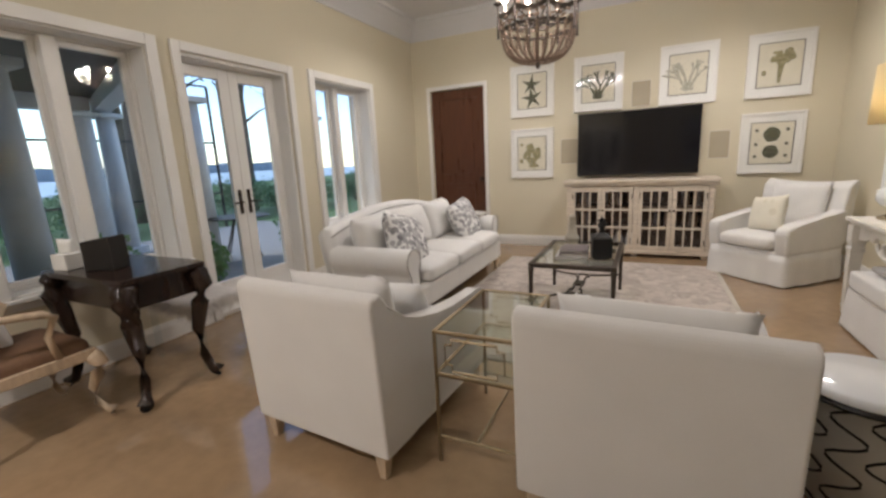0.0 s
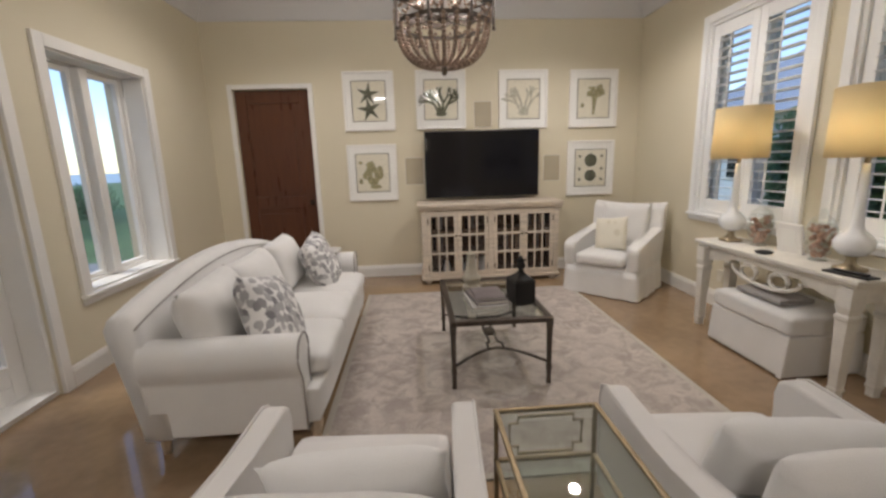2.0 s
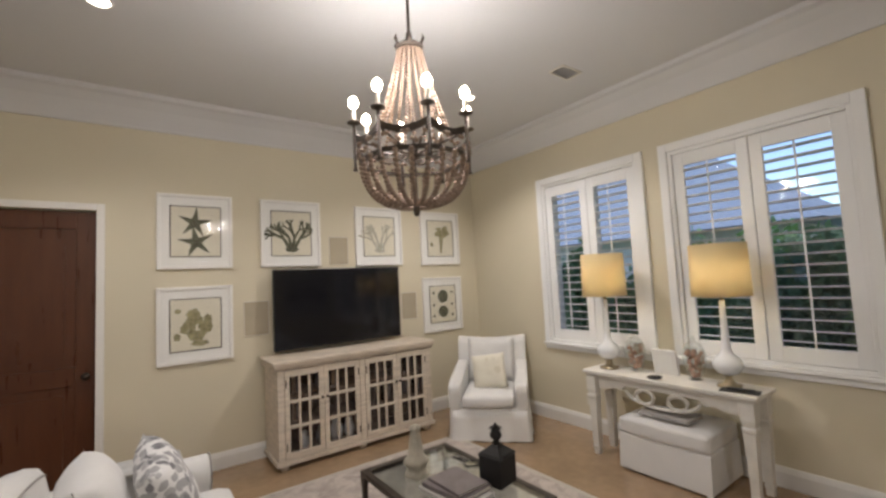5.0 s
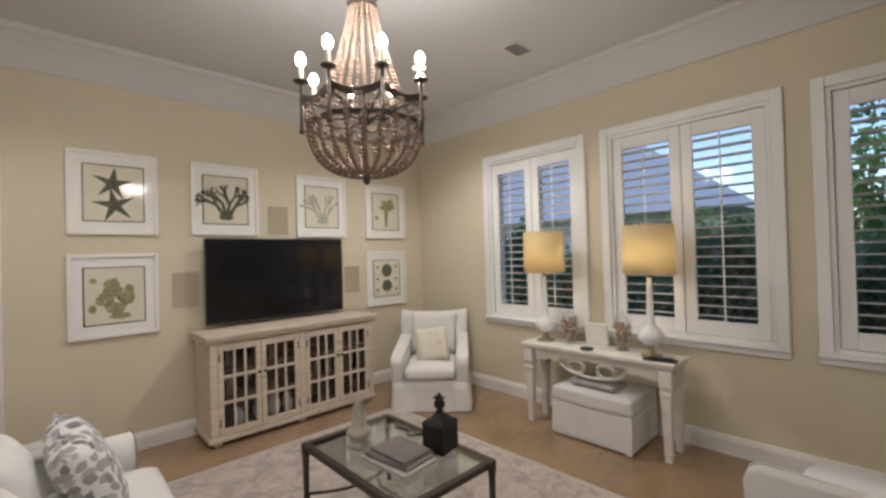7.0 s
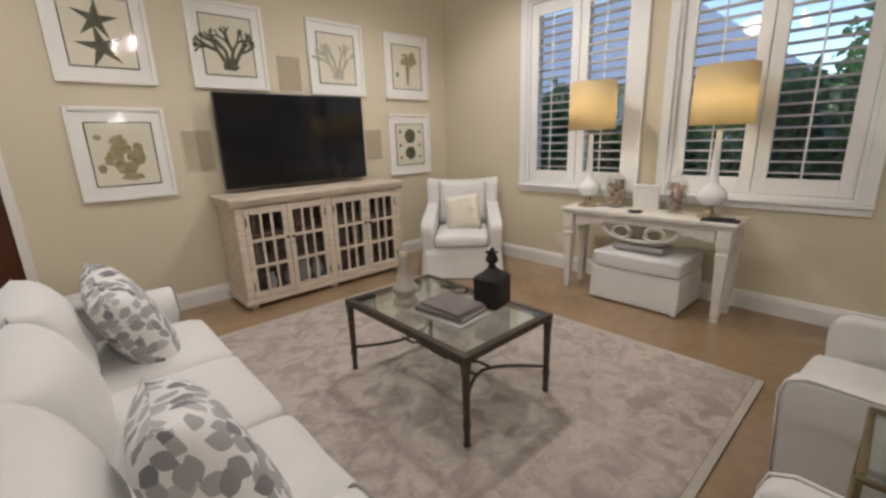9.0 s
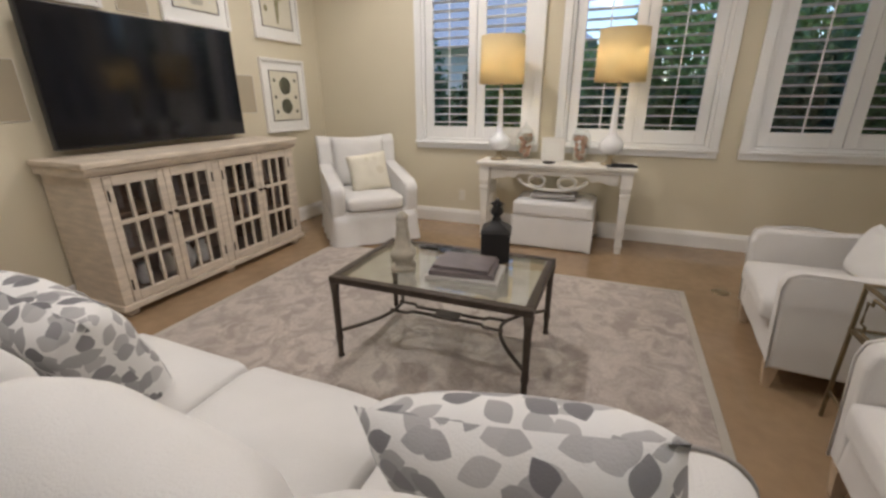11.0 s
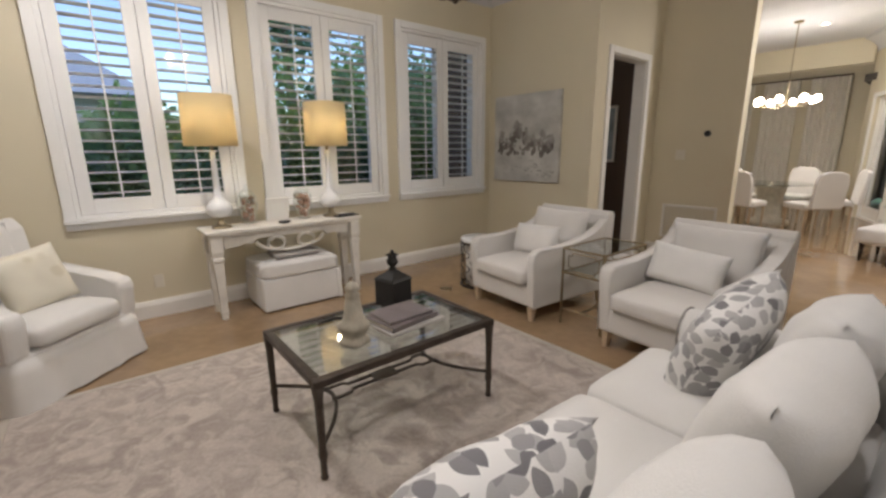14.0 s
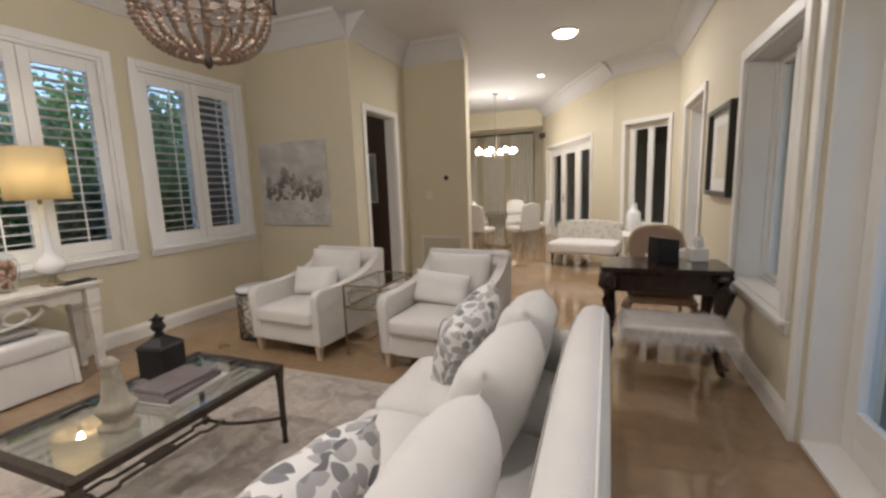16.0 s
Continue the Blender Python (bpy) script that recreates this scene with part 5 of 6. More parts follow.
# wooden bead chandelier
def chandelier():
    cx, cy = CHAND
    c = thing("chandelier", "iron and wooden bead basket chandelier, lit candles", "chandelier", pose(cx, cy, 0))
    R, ZR = 0.30, 2.40
    # octagonal scalloped bands
    for z, rad, hgt in ((ZR, R, 0.035), (ZR - 0.115, R * 0.93, 0.022)):
        bm = bmesh.new()
        n = 64
        ring = []
        for i in range(n):
            a = 2 * math.pi * i / n + 0.457
            seg = (i % 8) / 8
            dip = 0.035 * (math.sin(seg * math.pi)) if hgt > 0.03 else 0.0
            rr = rad * (1 - 0.06 * math.sin(seg * math.pi))
            ring.append([bm.verts.new((q * math.cos(a), q * math.sin(a), z - dip + dz)) for q, dz in ((rr - 0.008, -hgt / 2), (rr + 0.004, -hgt / 2), (rr + 0.004, hgt / 2), (rr - 0.008, hgt / 2))])
        for i in range(n):
            p, q = ring[i], ring[(i + 1) % n]
            for k in range(4):
                bm.faces.new((p[k], p[(k + 1) % 4], q[(k + 1) % 4], q[k]))
        part("iron_band", bm, IRON, c)
    part("stem", tube([(0, 0, 2.03), (0, 0, 2.5), (0, 0, 3.38)], 0.009, 8), IRON, c)
    part("bottom_finial", lathe([(0.008, 2.0), (0.018, 2.015), (0.016, 2.05), (0.01, 2.06), (0.024, 2.075), (0.01, 2.10)], 12), IRON, c, smooth=True)
    part("hub", lathe([(0.01, 2.30), (0.035, 2.315), (0.035, 2.34), (0.01, 2.36)], 12), IRON, c, smooth=True)
    part("canopy", lathe([(0.02, 3.33), (0.055, 3.35), (0.065, H - 0.003)], 16), IRON, c, smooth=True)
    part("crown_ring", tube([(0.066 * math.cos(a), 0.066 * math.sin(a), 2.905) for a in [2 * math.pi * i / 24 for i in range(24)]], 0.009, 6, True), IRON, c)
    part("crown_cap", lathe([(0.066, 2.906), (0.05, 2.93), (0.02, 2.945), (0.014, 2.99)], 12), IRON, c, smooth=True)
    for k in range(6):
        a = k * math.pi / 3
        part("crown_leaf", tube([(0.066 * math.cos(a), 0.066 * math.sin(a), 2.905), (0.085 * math.cos(a), 0.085 * math.sin(a), 2.94), (0.078 * math.cos(a), 0.078 * math.sin(a), 2.965)], [0.008, 0.007, 0.002], 6), IRON, c, smooth=True)
    for k in range(8):
        a = k * math.pi / 4 + 0.457
        m = pose(0, 0, 0, 0, 0, math.degrees(a))
        part("spoke", tube([(0.03, 0, 2.33), (R * 0.94, 0, ZR - 0.02)], 0.006, 6), IRON, c, at=m)
        part("arm_post", tube([(R + 0.006, 0, ZR - 0.17), (R + 0.006, 0, ZR - 0.155), (R + 0.006, 0, ZR + 0.065)], [0.014, 0.009, 0.009], 8), IRON, c, at=m, smooth=True)
        part("drip_cup", lathe([(0.008, ZR + 0.062), (0.036, ZR + 0.074), (0.036, ZR + 0.080), (0.012, ZR + 0.083)], 14), IRON, c, at=m @ pose(R + 0.006, 0, 0), smooth=True)
        part("candle_sleeve", lathe([(0.011, ZR + 0.083), (0.011, ZR + 0.15)], 10), CANDLE, c, at=m @ pose(R + 0.006, 0, 0))
        part("bulb", lathe([(0.009, ZR + 0.15), (0.022, ZR + 0.168), (0.024, ZR + 0.185), (0.016, ZR + 0.205), (0.004, ZR + 0.215)], 10), BULB, c, at=m @ pose(R + 0.006, 0, 0), smooth=True)
        lamp("candle_light", "POINT", (cx + (R + 0.006) * math.cos(a), cy + (R + 0.006) * math.sin(a), ZR + 0.28), 7.2, WARM, 0.03)

    def strand(name, pts, r, count, label=""):
        first = None
        bm = bmesh.new()
        for p in pts:
            res = bmesh.ops.create_uvsphere(bm, u_segments=7, v_segments=5, radius=r)
            for v in res["verts"]:
                v.co = (v.co.x + p[0], v.co.y + p[1], v.co.z * 0.85 + p[2])
        for k in range(count):
            m = pose(0, 0, 0, 0, 0, 360 * k / count)
            if first is None:
                first = part(name, bm, BEADS, c, label, at=m, smooth=True)
                first["kind"] = "stuff"
            else:
                again(first, m)

    n = 15
    strand("bead_strand", [(R * 0.92 * math.cos(t) ** 0.62, 0, ZR - 0.125 - 0.225 * math.sin(t)) for t in [math.pi / 2 * i / n for i in range(n)]], 0.0145, 23)
    n = 24
    strand("bead_strand", [(0.062 + 0.135 * (1 - q) ** 1.25, 0, ZR + 0.02 + 0.48 * q) for q in [i / n for i in range(n)]], 0.0105, 20)
    strand("bead_strand", [(R * 0.96, 0.02 * i, ZR - 0.02 - 0.075 * (1 - (i / 2.5) ** 2)) for i in (-2, -1, 0, 1, 2)], 0.012, 18)


chandelier()


def downlight(x, y, watts, label="lit recessed ceiling downlight", r=0.065):
    t = thing("recessed_light", label, "ceiling light", pose(x, y, H), "recessed lights")
    part("ring", tube([(r * math.cos(a), r * math.sin(a), -0.003) for a in [2 * math.pi * i / 24 for i in range(24)]], 0.01, 6, True), TRIM, t, smooth=True)
    part("lens", lathe([(r - 0.006, -0.004), (r - 0.006, -0.001)], 20), CANGLOW, t)
    lamp("downlight", "SPOT", (x, y, H - 0.02), watts, WARM, r * 0.8, (x, y, 0))


downlight(0.47, 4.64, 135)
downlight(-2.33, 4.67, 75)
downlight(-1.43, -3.60, 45)
downlight(-0.50, -5.30, 34)
fx = thing("flush_light", "lit flush glass ceiling light in the hall", "ceiling light", pose(-2.08, -1.30, H))
part("base", lathe([(0.17, -0.03), (0.17, -0.001)], 24), TRIM, fx)
part("diffuser", lathe([(0.02, -0.085), (0.08, -0.078), (0.13, -0.058), (0.155, -0.031)], 24), CANGLOW, fx, smooth=True)
lamp("hall_light", "AREA", (-2.08, -1.30, H - 0.10), 62, WARM, 0.3, (-2.08, -1.30, 0))
vt = thing("ceiling_vent", "white slotted ceiling air vent", "vent", pose(0.89, 3.81, H))
part("frame", frame_flat(0.13, 0.08, -0.012, -0.001, 0.018), PLASTIC, vt)
for k in range(6):
    part("slat", box(-0.112, 0.112, -0.006, 0.006, -0.001, 0.001), IRON, vt, at=pose(0, -0.055 + k * 0.022, -0.007, 35))
vt = thing("floor_vent", "dark round floor outlet cover", "floor outlet", pose(0.70, 2.12, 0))
part("plate", lathe([(0.055, 0.0005), (0.055, 0.004), (0.045, 0.006), (0.01, 0.006)], 20), CHROME, vt, smooth=True)
for y, z in ((4.45, 0.31),):
    o = thing("wall_outlet", "white wall outlet plate", "outlet", pose(E1, y, z))
    part("plate", box(-0.006, 0, -0.035, 0.035, -0.057, 0.057, 0.003), PLASTIC, o)


# gold glass side table between the armchairs
def side_table():
    t = thing("side_table", "antique gold side table with glass tops", "side table", pose(-0.752, 1.66, 0))
    hx, hy, h = 0.178, 0.30, 0.63
    for sx in (-1, 1):
        for sy in (-1, 1):
            part("leg", box(sx * hx - 0.007, sx * hx + 0.007, sy * hy - 0.007, sy * hy + 0.007, 0, h - 0.017, 0.002), GOLD, t)
    for z in (h - 0.016, 0.42):
        part("rail", frame_flat(hx + 0.009, hy + 0.009, z, z + 0.016, 0.018), GOLD, t)
        part("glass_shelf", box(-hx + 0.009, hx - 0.009, -hy + 0.009, hy - 0.009, z + 0.004, z + 0.012), TABLEG, t)
    q = 0.03
    out = [(-0.10, 0.45), (0.10, 0.45), (0.10, 0.48), (0.13, 0.48), (0.13, 0.57), (0.10, 0.57), (0.10, 0.595), (-0.10, 0.595), (-0.10, 0.57), (-0.13, 0.57), (-0.13, 0.48), (-0.10, 0.48)]
    for sy in (-1, 1):
        part("fretwork", tube([(x, sy * hy, z) for x, z in out], 0.006, 6, True), GOLD, t)
        part("stretcher", tube([(-hx, sy * hy, 0.13), (hx, sy * hy, 0.13)], 0.007, 6), GOLD, t)
    part("stretcher", tube([(0, -hy, 0.13), (0, hy, 0.13)], 0.007, 6), GOLD, t)


side_table()


# wire drum table with a white top
dt = thing("drum_table", "black wire drum stool with a white top", "side table", pose(0.60, 1.74, 0))
part("top", lathe([(0.20, 0.47), (0.205, 0.475), (0.205, 0.50), (0.195, 0.508)], 30), CERAM, dt, smooth=True)
part("top_ring", tube([(0.20 * math.cos(a), 0.20 * math.sin(a), 0.458) for a in [2 * math.pi * i / 30 for i in range(30)]], 0.011, 6, True), BLACK, dt)
part("base_ring", tube([(0.20 * math.cos(a), 0.20 * math.sin(a), 0.011) for a in [2 * math.pi * i / 30 for i in range(30)]], 0.011, 6, True), BLACK, dt)
part("liner", lathe([(0.15, 0.012), (0.15, 0.45)], 24), LINEN, dt, smooth=True)
for k in range(12):
    a = 2 * math.pi * k / 12
    part("wire", tube([(0.20 * math.cos(a + 0.26 * math.sin(q * math.pi * 6)), 0.20 * math.sin(a + 0.26 * math.sin(q * math.pi * 6)), 0.02 + 0.43 * q) for q in [i / 30 for i in range(31)]], 0.005, 5), BLACK, dt, smooth=True)

# landscape painting
pt = thing("landscape_painting", "grey misty landscape canvas painting", "painting", pose(1.105, PW, 1.52))
part("canvas", box(-0.52, 0.52, 0.001, 0.038, -0.53, 0.53, 0.004), mat("cloudy grey canvas paint", (0.50, 0.49, 0.46), 0.7, vary=0.35, scale=3.5, bump=0.2, stretch=(1, 1, 1.4)), pt)
rnd = random.Random(5)
for name, tone, lo, hi, n in (("tree_line", (0.30, 0.285, 0.26), -0.10, 0.10, 60), ("dark_thicket", (0.17, 0.15, 0.135), -0.19, 0.02, 70), ("snow_bank", (0.44, 0.43, 0.40), -0.48, -0.20, 50)):
    bm = bmesh.new()
    for k in range(n):
        x = rnd.uniform(-0.44, 0.44)
        crest_z = hi + 0.07 * math.sin(x * 7 + 1) + 0.05 * math.sin(x * 17)
        z = rnd.uniform(lo, max(lo + 0.02, crest_z))
        blob(bm, rnd, x, z, rnd.uniform(0.012, 0.045), rnd.uniform(0.015, 0.055) if n != 50 else rnd.uniform(0.006, 0.016), 0.0392 + 0.0003 * (k % 7), 9, 0.3)
    o = part(name, bm, mat(name.replace("_", " ") + " paint", tone, 0.75, vary=0.45, scale=12), pt)
    o["kind"] = "stuff"
th = thing("thermostat", "small white round wall thermostat", "thermostat", pose(-0.438, HY, 1.545, -90))
part("dial", lathe([(0.035, -0.001), (0.035, 0.015), (0.028, 0.022)], 18), BEZEL, th)
th = thing("light_switch", "cream double light switch plate", "switch", pose(-0.157, HY, 1.30))
part("plate", box(-0.058, 0.058, 0.0, 0.007, -0.06, 0.06, 0.003), PLASTIC, th)
for x in (-0.023, 0.023):
    part("rocker", box(x - 0.016, x + 0.016, 0.0072, 0.010, -0.033, 0.033, 0.002), PLASTIC, th)
th = thing("return_grille", "white return air grille low on the wall", "vent", pose(-0.33, HY, 0.46))
part("frame", frame_bm(-0.32, 0.32, 0.0, 0.012, -0.22, 0.22, 0.03), TRIM, th)
for k in range(16):
    part("slat", box(-0.29, 0.29, -0.006, 0.006, -0.001, 0.001), TRIM, th, at=pose(0, 0.007, -0.18 + k * 0.024, 40))
pc = thing("framed_picture", "white framed picture on the brown study wall", "picture", pose(0.95, HY + 0.016, 1.58))
part("frame", frame_bm(-0.24, 0.24, 0.0, 0.025, -0.38, 0.38, 0.035), FRAMEW, pc)
part("image", box(-0.206, 0.206, 0.002, 0.012, -0.346, 0.346), mat("blue-grey print", (0.35, 0.42, 0.47), 0.6, vary=0.4), pc)
# unseen fill lamp without a fixture, added to brighten the study
lamp("study_fill", "POINT", (1.5, -0.35, 2.9), 3.0, WARM, 0.1)

# ---- desk by the window ----
def cabriole(parent, x, y, sx, sy, top, material):
    pts, rs = [], []
    for q, off, r in ((0.0, 0.035, 0.023), (0.03, 0.045, 0.028), (0.07, 0.022, 0.017), (0.2, 0.0, 0.018), (0.45, -0.005, 0.023), (0.7, 0.02, 0.033), (0.85, 0.035, 0.042), (0.95, 0.022, 0.044), (1.0, 0.01, 0.042)):
        pts.append((x + sx * off, y + sy * off, 0.03 + (top - 0.03) * q))
        rs.append(r * (1.6 if top > 0.5 else 1.0))
    return part("leg", tube(pts, rs, 10), material, parent, smooth=True)


dk = thing("writing_desk", "polished dark wood writing desk with cabriole legs", "desk", pose(-3.06, 1.31, 0))
out = [(-0.43, -0.24), (-0.28, -0.255), (0, -0.25), (0.28, -0.255), (0.43, -0.24), (0.44, 0), (0.43, 0.24), (0.28, 0.255), (0, 0.25), (-0.28, 0.255), (-0.43, 0.24), (-0.44, 0)]
part("tabletop", prism(out, "z", 0.755, 0.785, 0.006), DARKW, dk)
part("apron", box(-0.37, 0.37, -0.20, 0.20, 0.59, 0.754, 0.008), DARKW, dk)
part("drawer", box(-0.30, 0.30, 0.201, 0.21, 0.62, 0.73, 0.004), DARKW, dk)
for sx in (-1, 1):
    for sy in (-1, 1):
        cabriole(dk, sx * 0.355, sy * 0.185, sx, sy, 0.74, DARKW)
bx = thing("desk_box", "small black leather desk organiser box", "box", pose(-3.08, 1.24, 0.786, 0, 0, 25))
part("box", prism([(-0.09, 0), (0.09, 0), (0.085, 0.20), (-0.085, 0.175)], "y", -0.07, 0.07, 0.006), BLACK, bx)

tx = thing("tissue_box", "white tissue box with a tissue on the desk", "box", pose(-3.33, 1.16, 0.786, 0, 0, 10))
part("box", box(-0.06, 0.06, -0.06, 0.06, 0, 0.10, 0.005), FRAMEW, tx)
part("tissue", pillow(0.09, 0.10, 0.05, 8, seed=4), PAPER, tx, at=pose(0, 0, 0.14, 8, 6, 30), smooth=True)


def fauteuil(at):
    c = thing("french_armchair", "bleached wood french armchair with brown tufted seat", "armchair", at)
    part("seat_rail", frame_flat(0.27, 0.25, 0.36, 0.42, 0.05), PALEW, c)
    part("seat", soft_box(-0.255, 0.255, -0.235, 0.235, 0.39, 0.48, 0.035, crown=0.03), VELV, c, "brown tufted leather seat", smooth=True)
    for sx in (-1, 1):
        cabriole(c, sx * 0.235, 0.215, sx, 1, 0.38, PALEW)
        part("leg", tube([(sx * 0.22, -0.27, 0.018), (sx * 0.225, -0.23, 0.2), (sx * 0.225, -0.215, 0.40), (sx * 0.235, -0.25, 0.62), (sx * 0.23, -0.30, 0.80)], [0.016, 0.02, 0.024, 0.02, 0.018], 8), PALEW, c, smooth=True)
        part("arm", tube([(sx * 0.235, -0.25, 0.68), (sx * 0.28, -0.10, 0.70), (sx * 0.285, 0.05, 0.68), (sx * 0.28, 0.10, 0.65), (sx * 0.265, 0.06, 0.55), (sx * 0.25, 0.09, 0.42)], [0.016, 0.019, 0.022, 0.019, 0.016, 0.02], 8), PALEW, c, smooth=True)
    bm = bmesh.new()
    prof = [(0.245 * math.copysign(abs(math.cos(a)) ** 0.7, math.cos(a)), 0.24 * math.copysign(abs(math.sin(a)) ** 0.8, math.sin(a))) for a in [2 * math.pi * i / 28 for i in range(28)]]
    add_prism(bm, prof, "y", -0.02, 0.02)
    bmesh.ops.bevel(bm, geom=[e for e in bm.edges if abs(e.verts[0].co.y - e.verts[1].co.y) < 1e-5], offset=0.014, segments=3, affect="EDGES")
    back = part("backrest", bm, TAUPE, c, "taupe cloth oval back", at=pose(0, -0.285, 0.74, 10))
    part("back_frame", tube([(u, -0.285 - 0.17 * (v / 0.97), 0.74 + v) for u, v in prof], 0.017, 8, True), PALEW, c, smooth=True)
    return c


fauteuil(pose(-3.10, 0.74, 0))
cushion("seat_pillow", "white cushion leaning in the french armchair", 0.36, 0.30, 0.12, LINEN, pose(-3.20, 0.66, 0.64, 24, 10, 6), 51, "")

# fur-topped acrylic bench
st = thing("fur_stool", "white long-fur stool on clear acrylic legs", "stool", pose(-3.10, 1.76, 0))
part("seat", soft_box(-0.32, 0.32, -0.22, 0.22, 0.40, 0.47, 0.03), FUR, st, smooth=True)
rnd = random.Random(9)
bm = bmesh.new()
for k in range(5200):
    e = rnd.random()
    x, y = rnd.uniform(-0.32, 0.32), rnd.uniform(-0.22, 0.22)
    if e < 0.45:
        if rnd.random() < 0.6:
            y = math.copysign(0.215, y)
        else:
            x = math.copysign(0.315, x)
    dx, dy = x / 0.32, y / 0.22
    l = rnd.uniform(0.04, 0.085)
    z = 0.462 if e >= 0.45 else rnd.uniform(0.41, 0.46)
    ox, oy = dx * l * 0.6 + rnd.gauss(0, 0.022), dy * l * 0.6 + rnd.gauss(0, 0.022)
    oz = rnd.uniform(-0.01, 0.02) if e >= 0.45 else -rnd.uniform(0.02, 0.08)
    s = Vector((-oy, ox, 0))
    if s.length < 1e-4:
        continue
    s = s.normalized() * 0.0022
    p, q = Vector((x, y, z)), Vector((x + ox, y + oy, z + oz))
    bm.faces.new((bm.verts.new(p - s), bm.verts.new(p + s), bm.verts.new(q)))
f = part("fur", bm, FUR, st, "long white strands")
f["kind"] = "stuff"
for sx in (-1, 1):
    for sy in (-1, 1):
        part("leg", box(sx * 0.26 - 0.018, sx * 0.26 + 0.018, sy * 0.17 - 0.018, sy * 0.17 + 0.018, 0, 0.40, 0.003), ACRYL, st)

# ---- hall and dining ----
fp = thing("framed_picture", "black framed picture with a pale mat", "picture", pose(W1, 0.33, 1.655))
bm = bmesh.new()
for y0, y1, z0, z1 in ((-0.42, -0.375, -0.40, 0.40), (0.375, 0.42, -0.40, 0.40), (-0.375, 0.375, -0.40, -0.355), (-0.375, 0.375, 0.355, 0.40)):
    add_box(bm, 0.0, 0.055, y0, y1, z0, z1, 0.005)
part("frame", bm, BLACKF, fp)
part("mat_board", box(0.0105, 0.013, -0.375, 0.375, -0.355, 0.355), PAPER, fp)
part("image", box(0.0135, 0.015, -0.2, 0.2, -0.24, 0.24), PRINT, fp)
ch = thing("chaise", "cream chaise settee with tufted scalloped back", "chaise", pose(-2.31, -2.64, 0, 0, 0, -10))
part("seat", soft_box(-0.55, 0.55, -0.3, 0.36, 0.22, 0.42, 0.05, crown=0.02), OFFW, ch, smooth=True)
bm = prism([(-0.55, 0.30), (0.55, 0.30)] + [(0.55 - 1.1 * i / 24, 0.68 + 0.05 * math.sin(math.pi * i / 24) + 0.02 * abs(math.sin(i * math.pi / 4))) for i in range(25)], "y", -0.40, -0.26, 0.02)
part("backrest", bm, TOILE, ch, "tufted pale print back")
for sx in (-1, 1):
    for y in (-0.3, 0.28):
        part("leg", lathe([(0.014, 0), (0.022, 0.1), (0.028, 0.23)], 10), DARKW, ch, at=pose(sx * 0.48, y, 0), smooth=True)
sd = thing("side_chest", "white painted low chest beside the hall window", "chest", pose(-3.20, -1.95, 0))
part("body", box(-0.30, 0.30, -0.35, 0.35, 0.06, 0.60, 0.008), WASHW, sd)
part("top", box(-0.33, 0.33, -0.38, 0.38, 0.601, 0.635, 0.008), WASHW, sd)
for z in (0.09, 0.35):
    part("drawer", box(0.301, 0.312, -0.31, 0.31, z, z + 0.23, 0.004), WASHW, sd)
for sx in (-1, 1):
    for sy in (-1, 1):
        part("foot", lathe([(0.02, 0), (0.03, 0.061)], 8), WASHW, sd, at=pose(sx * 0.25, sy * 0.3, 0))
vs = thing("ceramic_bottle", "tall white ceramic bottle on the chest", "vase", pose(-3.03, -2.10, 0.636))
part("body", lathe([(0.09, 0), (0.10, 0.01), (0.10, 0.28), (0.085, 0.31), (0.05, 0.34), (0.045, 0.43), (0.05, 0.44)], 20), CERAM, vs, smooth=True)
bw = thing("bowl", "white bowl with a napkin on the chest", "bowl", pose(-3.20, -1.75, 0.636))
part("body", lathe([(0.05, 0), (0.11, 0.07), (0.12, 0.11), (0.112, 0.11), (0.05, 0.02)], 20), CERAM, bw, smooth=True)

tb = thing("dining_table", "round glass dining table on a pale pedestal", "dining table", pose(-0.25, -4.75, 0))
part("tabletop", lathe([(0.61, 0.735), (0.62, 0.745), (0.61, 0.755)], 40), TABLEG, tb)
part("pedestal", lathe([(0.30, 0), (0.30, 0.06), (0.18, 0.12), (0.16, 0.4), (0.2, 0.66), (0.28, 0.734)], 24, 0.7), STONE, tb, smooth=True)


def dining_chair():
    c = thing("dining_chair", "cream upholstered dining chair with a tall curved back", "chair", group="dining chairs")
    part("seat", soft_box(-0.24, 0.24, -0.23, 0.24, 0.40, 0.50, 0.03, crown=0.02), OFFW, c, smooth=True)
    part("backrest", prism([(-0.24, 0.46), (0.24, 0.46), (0.25, 0.85), (0.21, 1.0), (0.1, 1.04), (-0.1, 1.04), (-0.21, 1.0), (-0.25, 0.85)], "y", -0.30, -0.23, 0.02), OFFW, c, at=pose(0, 0, 0, 6))
    for sx in (-1, 1):
        for y in (-0.22, 0.2):
            part("leg", lathe([(0.014, 0), (0.024, 0.40)], 8), PALEW, c, at=pose(sx * 0.2, y, 0))
    return c


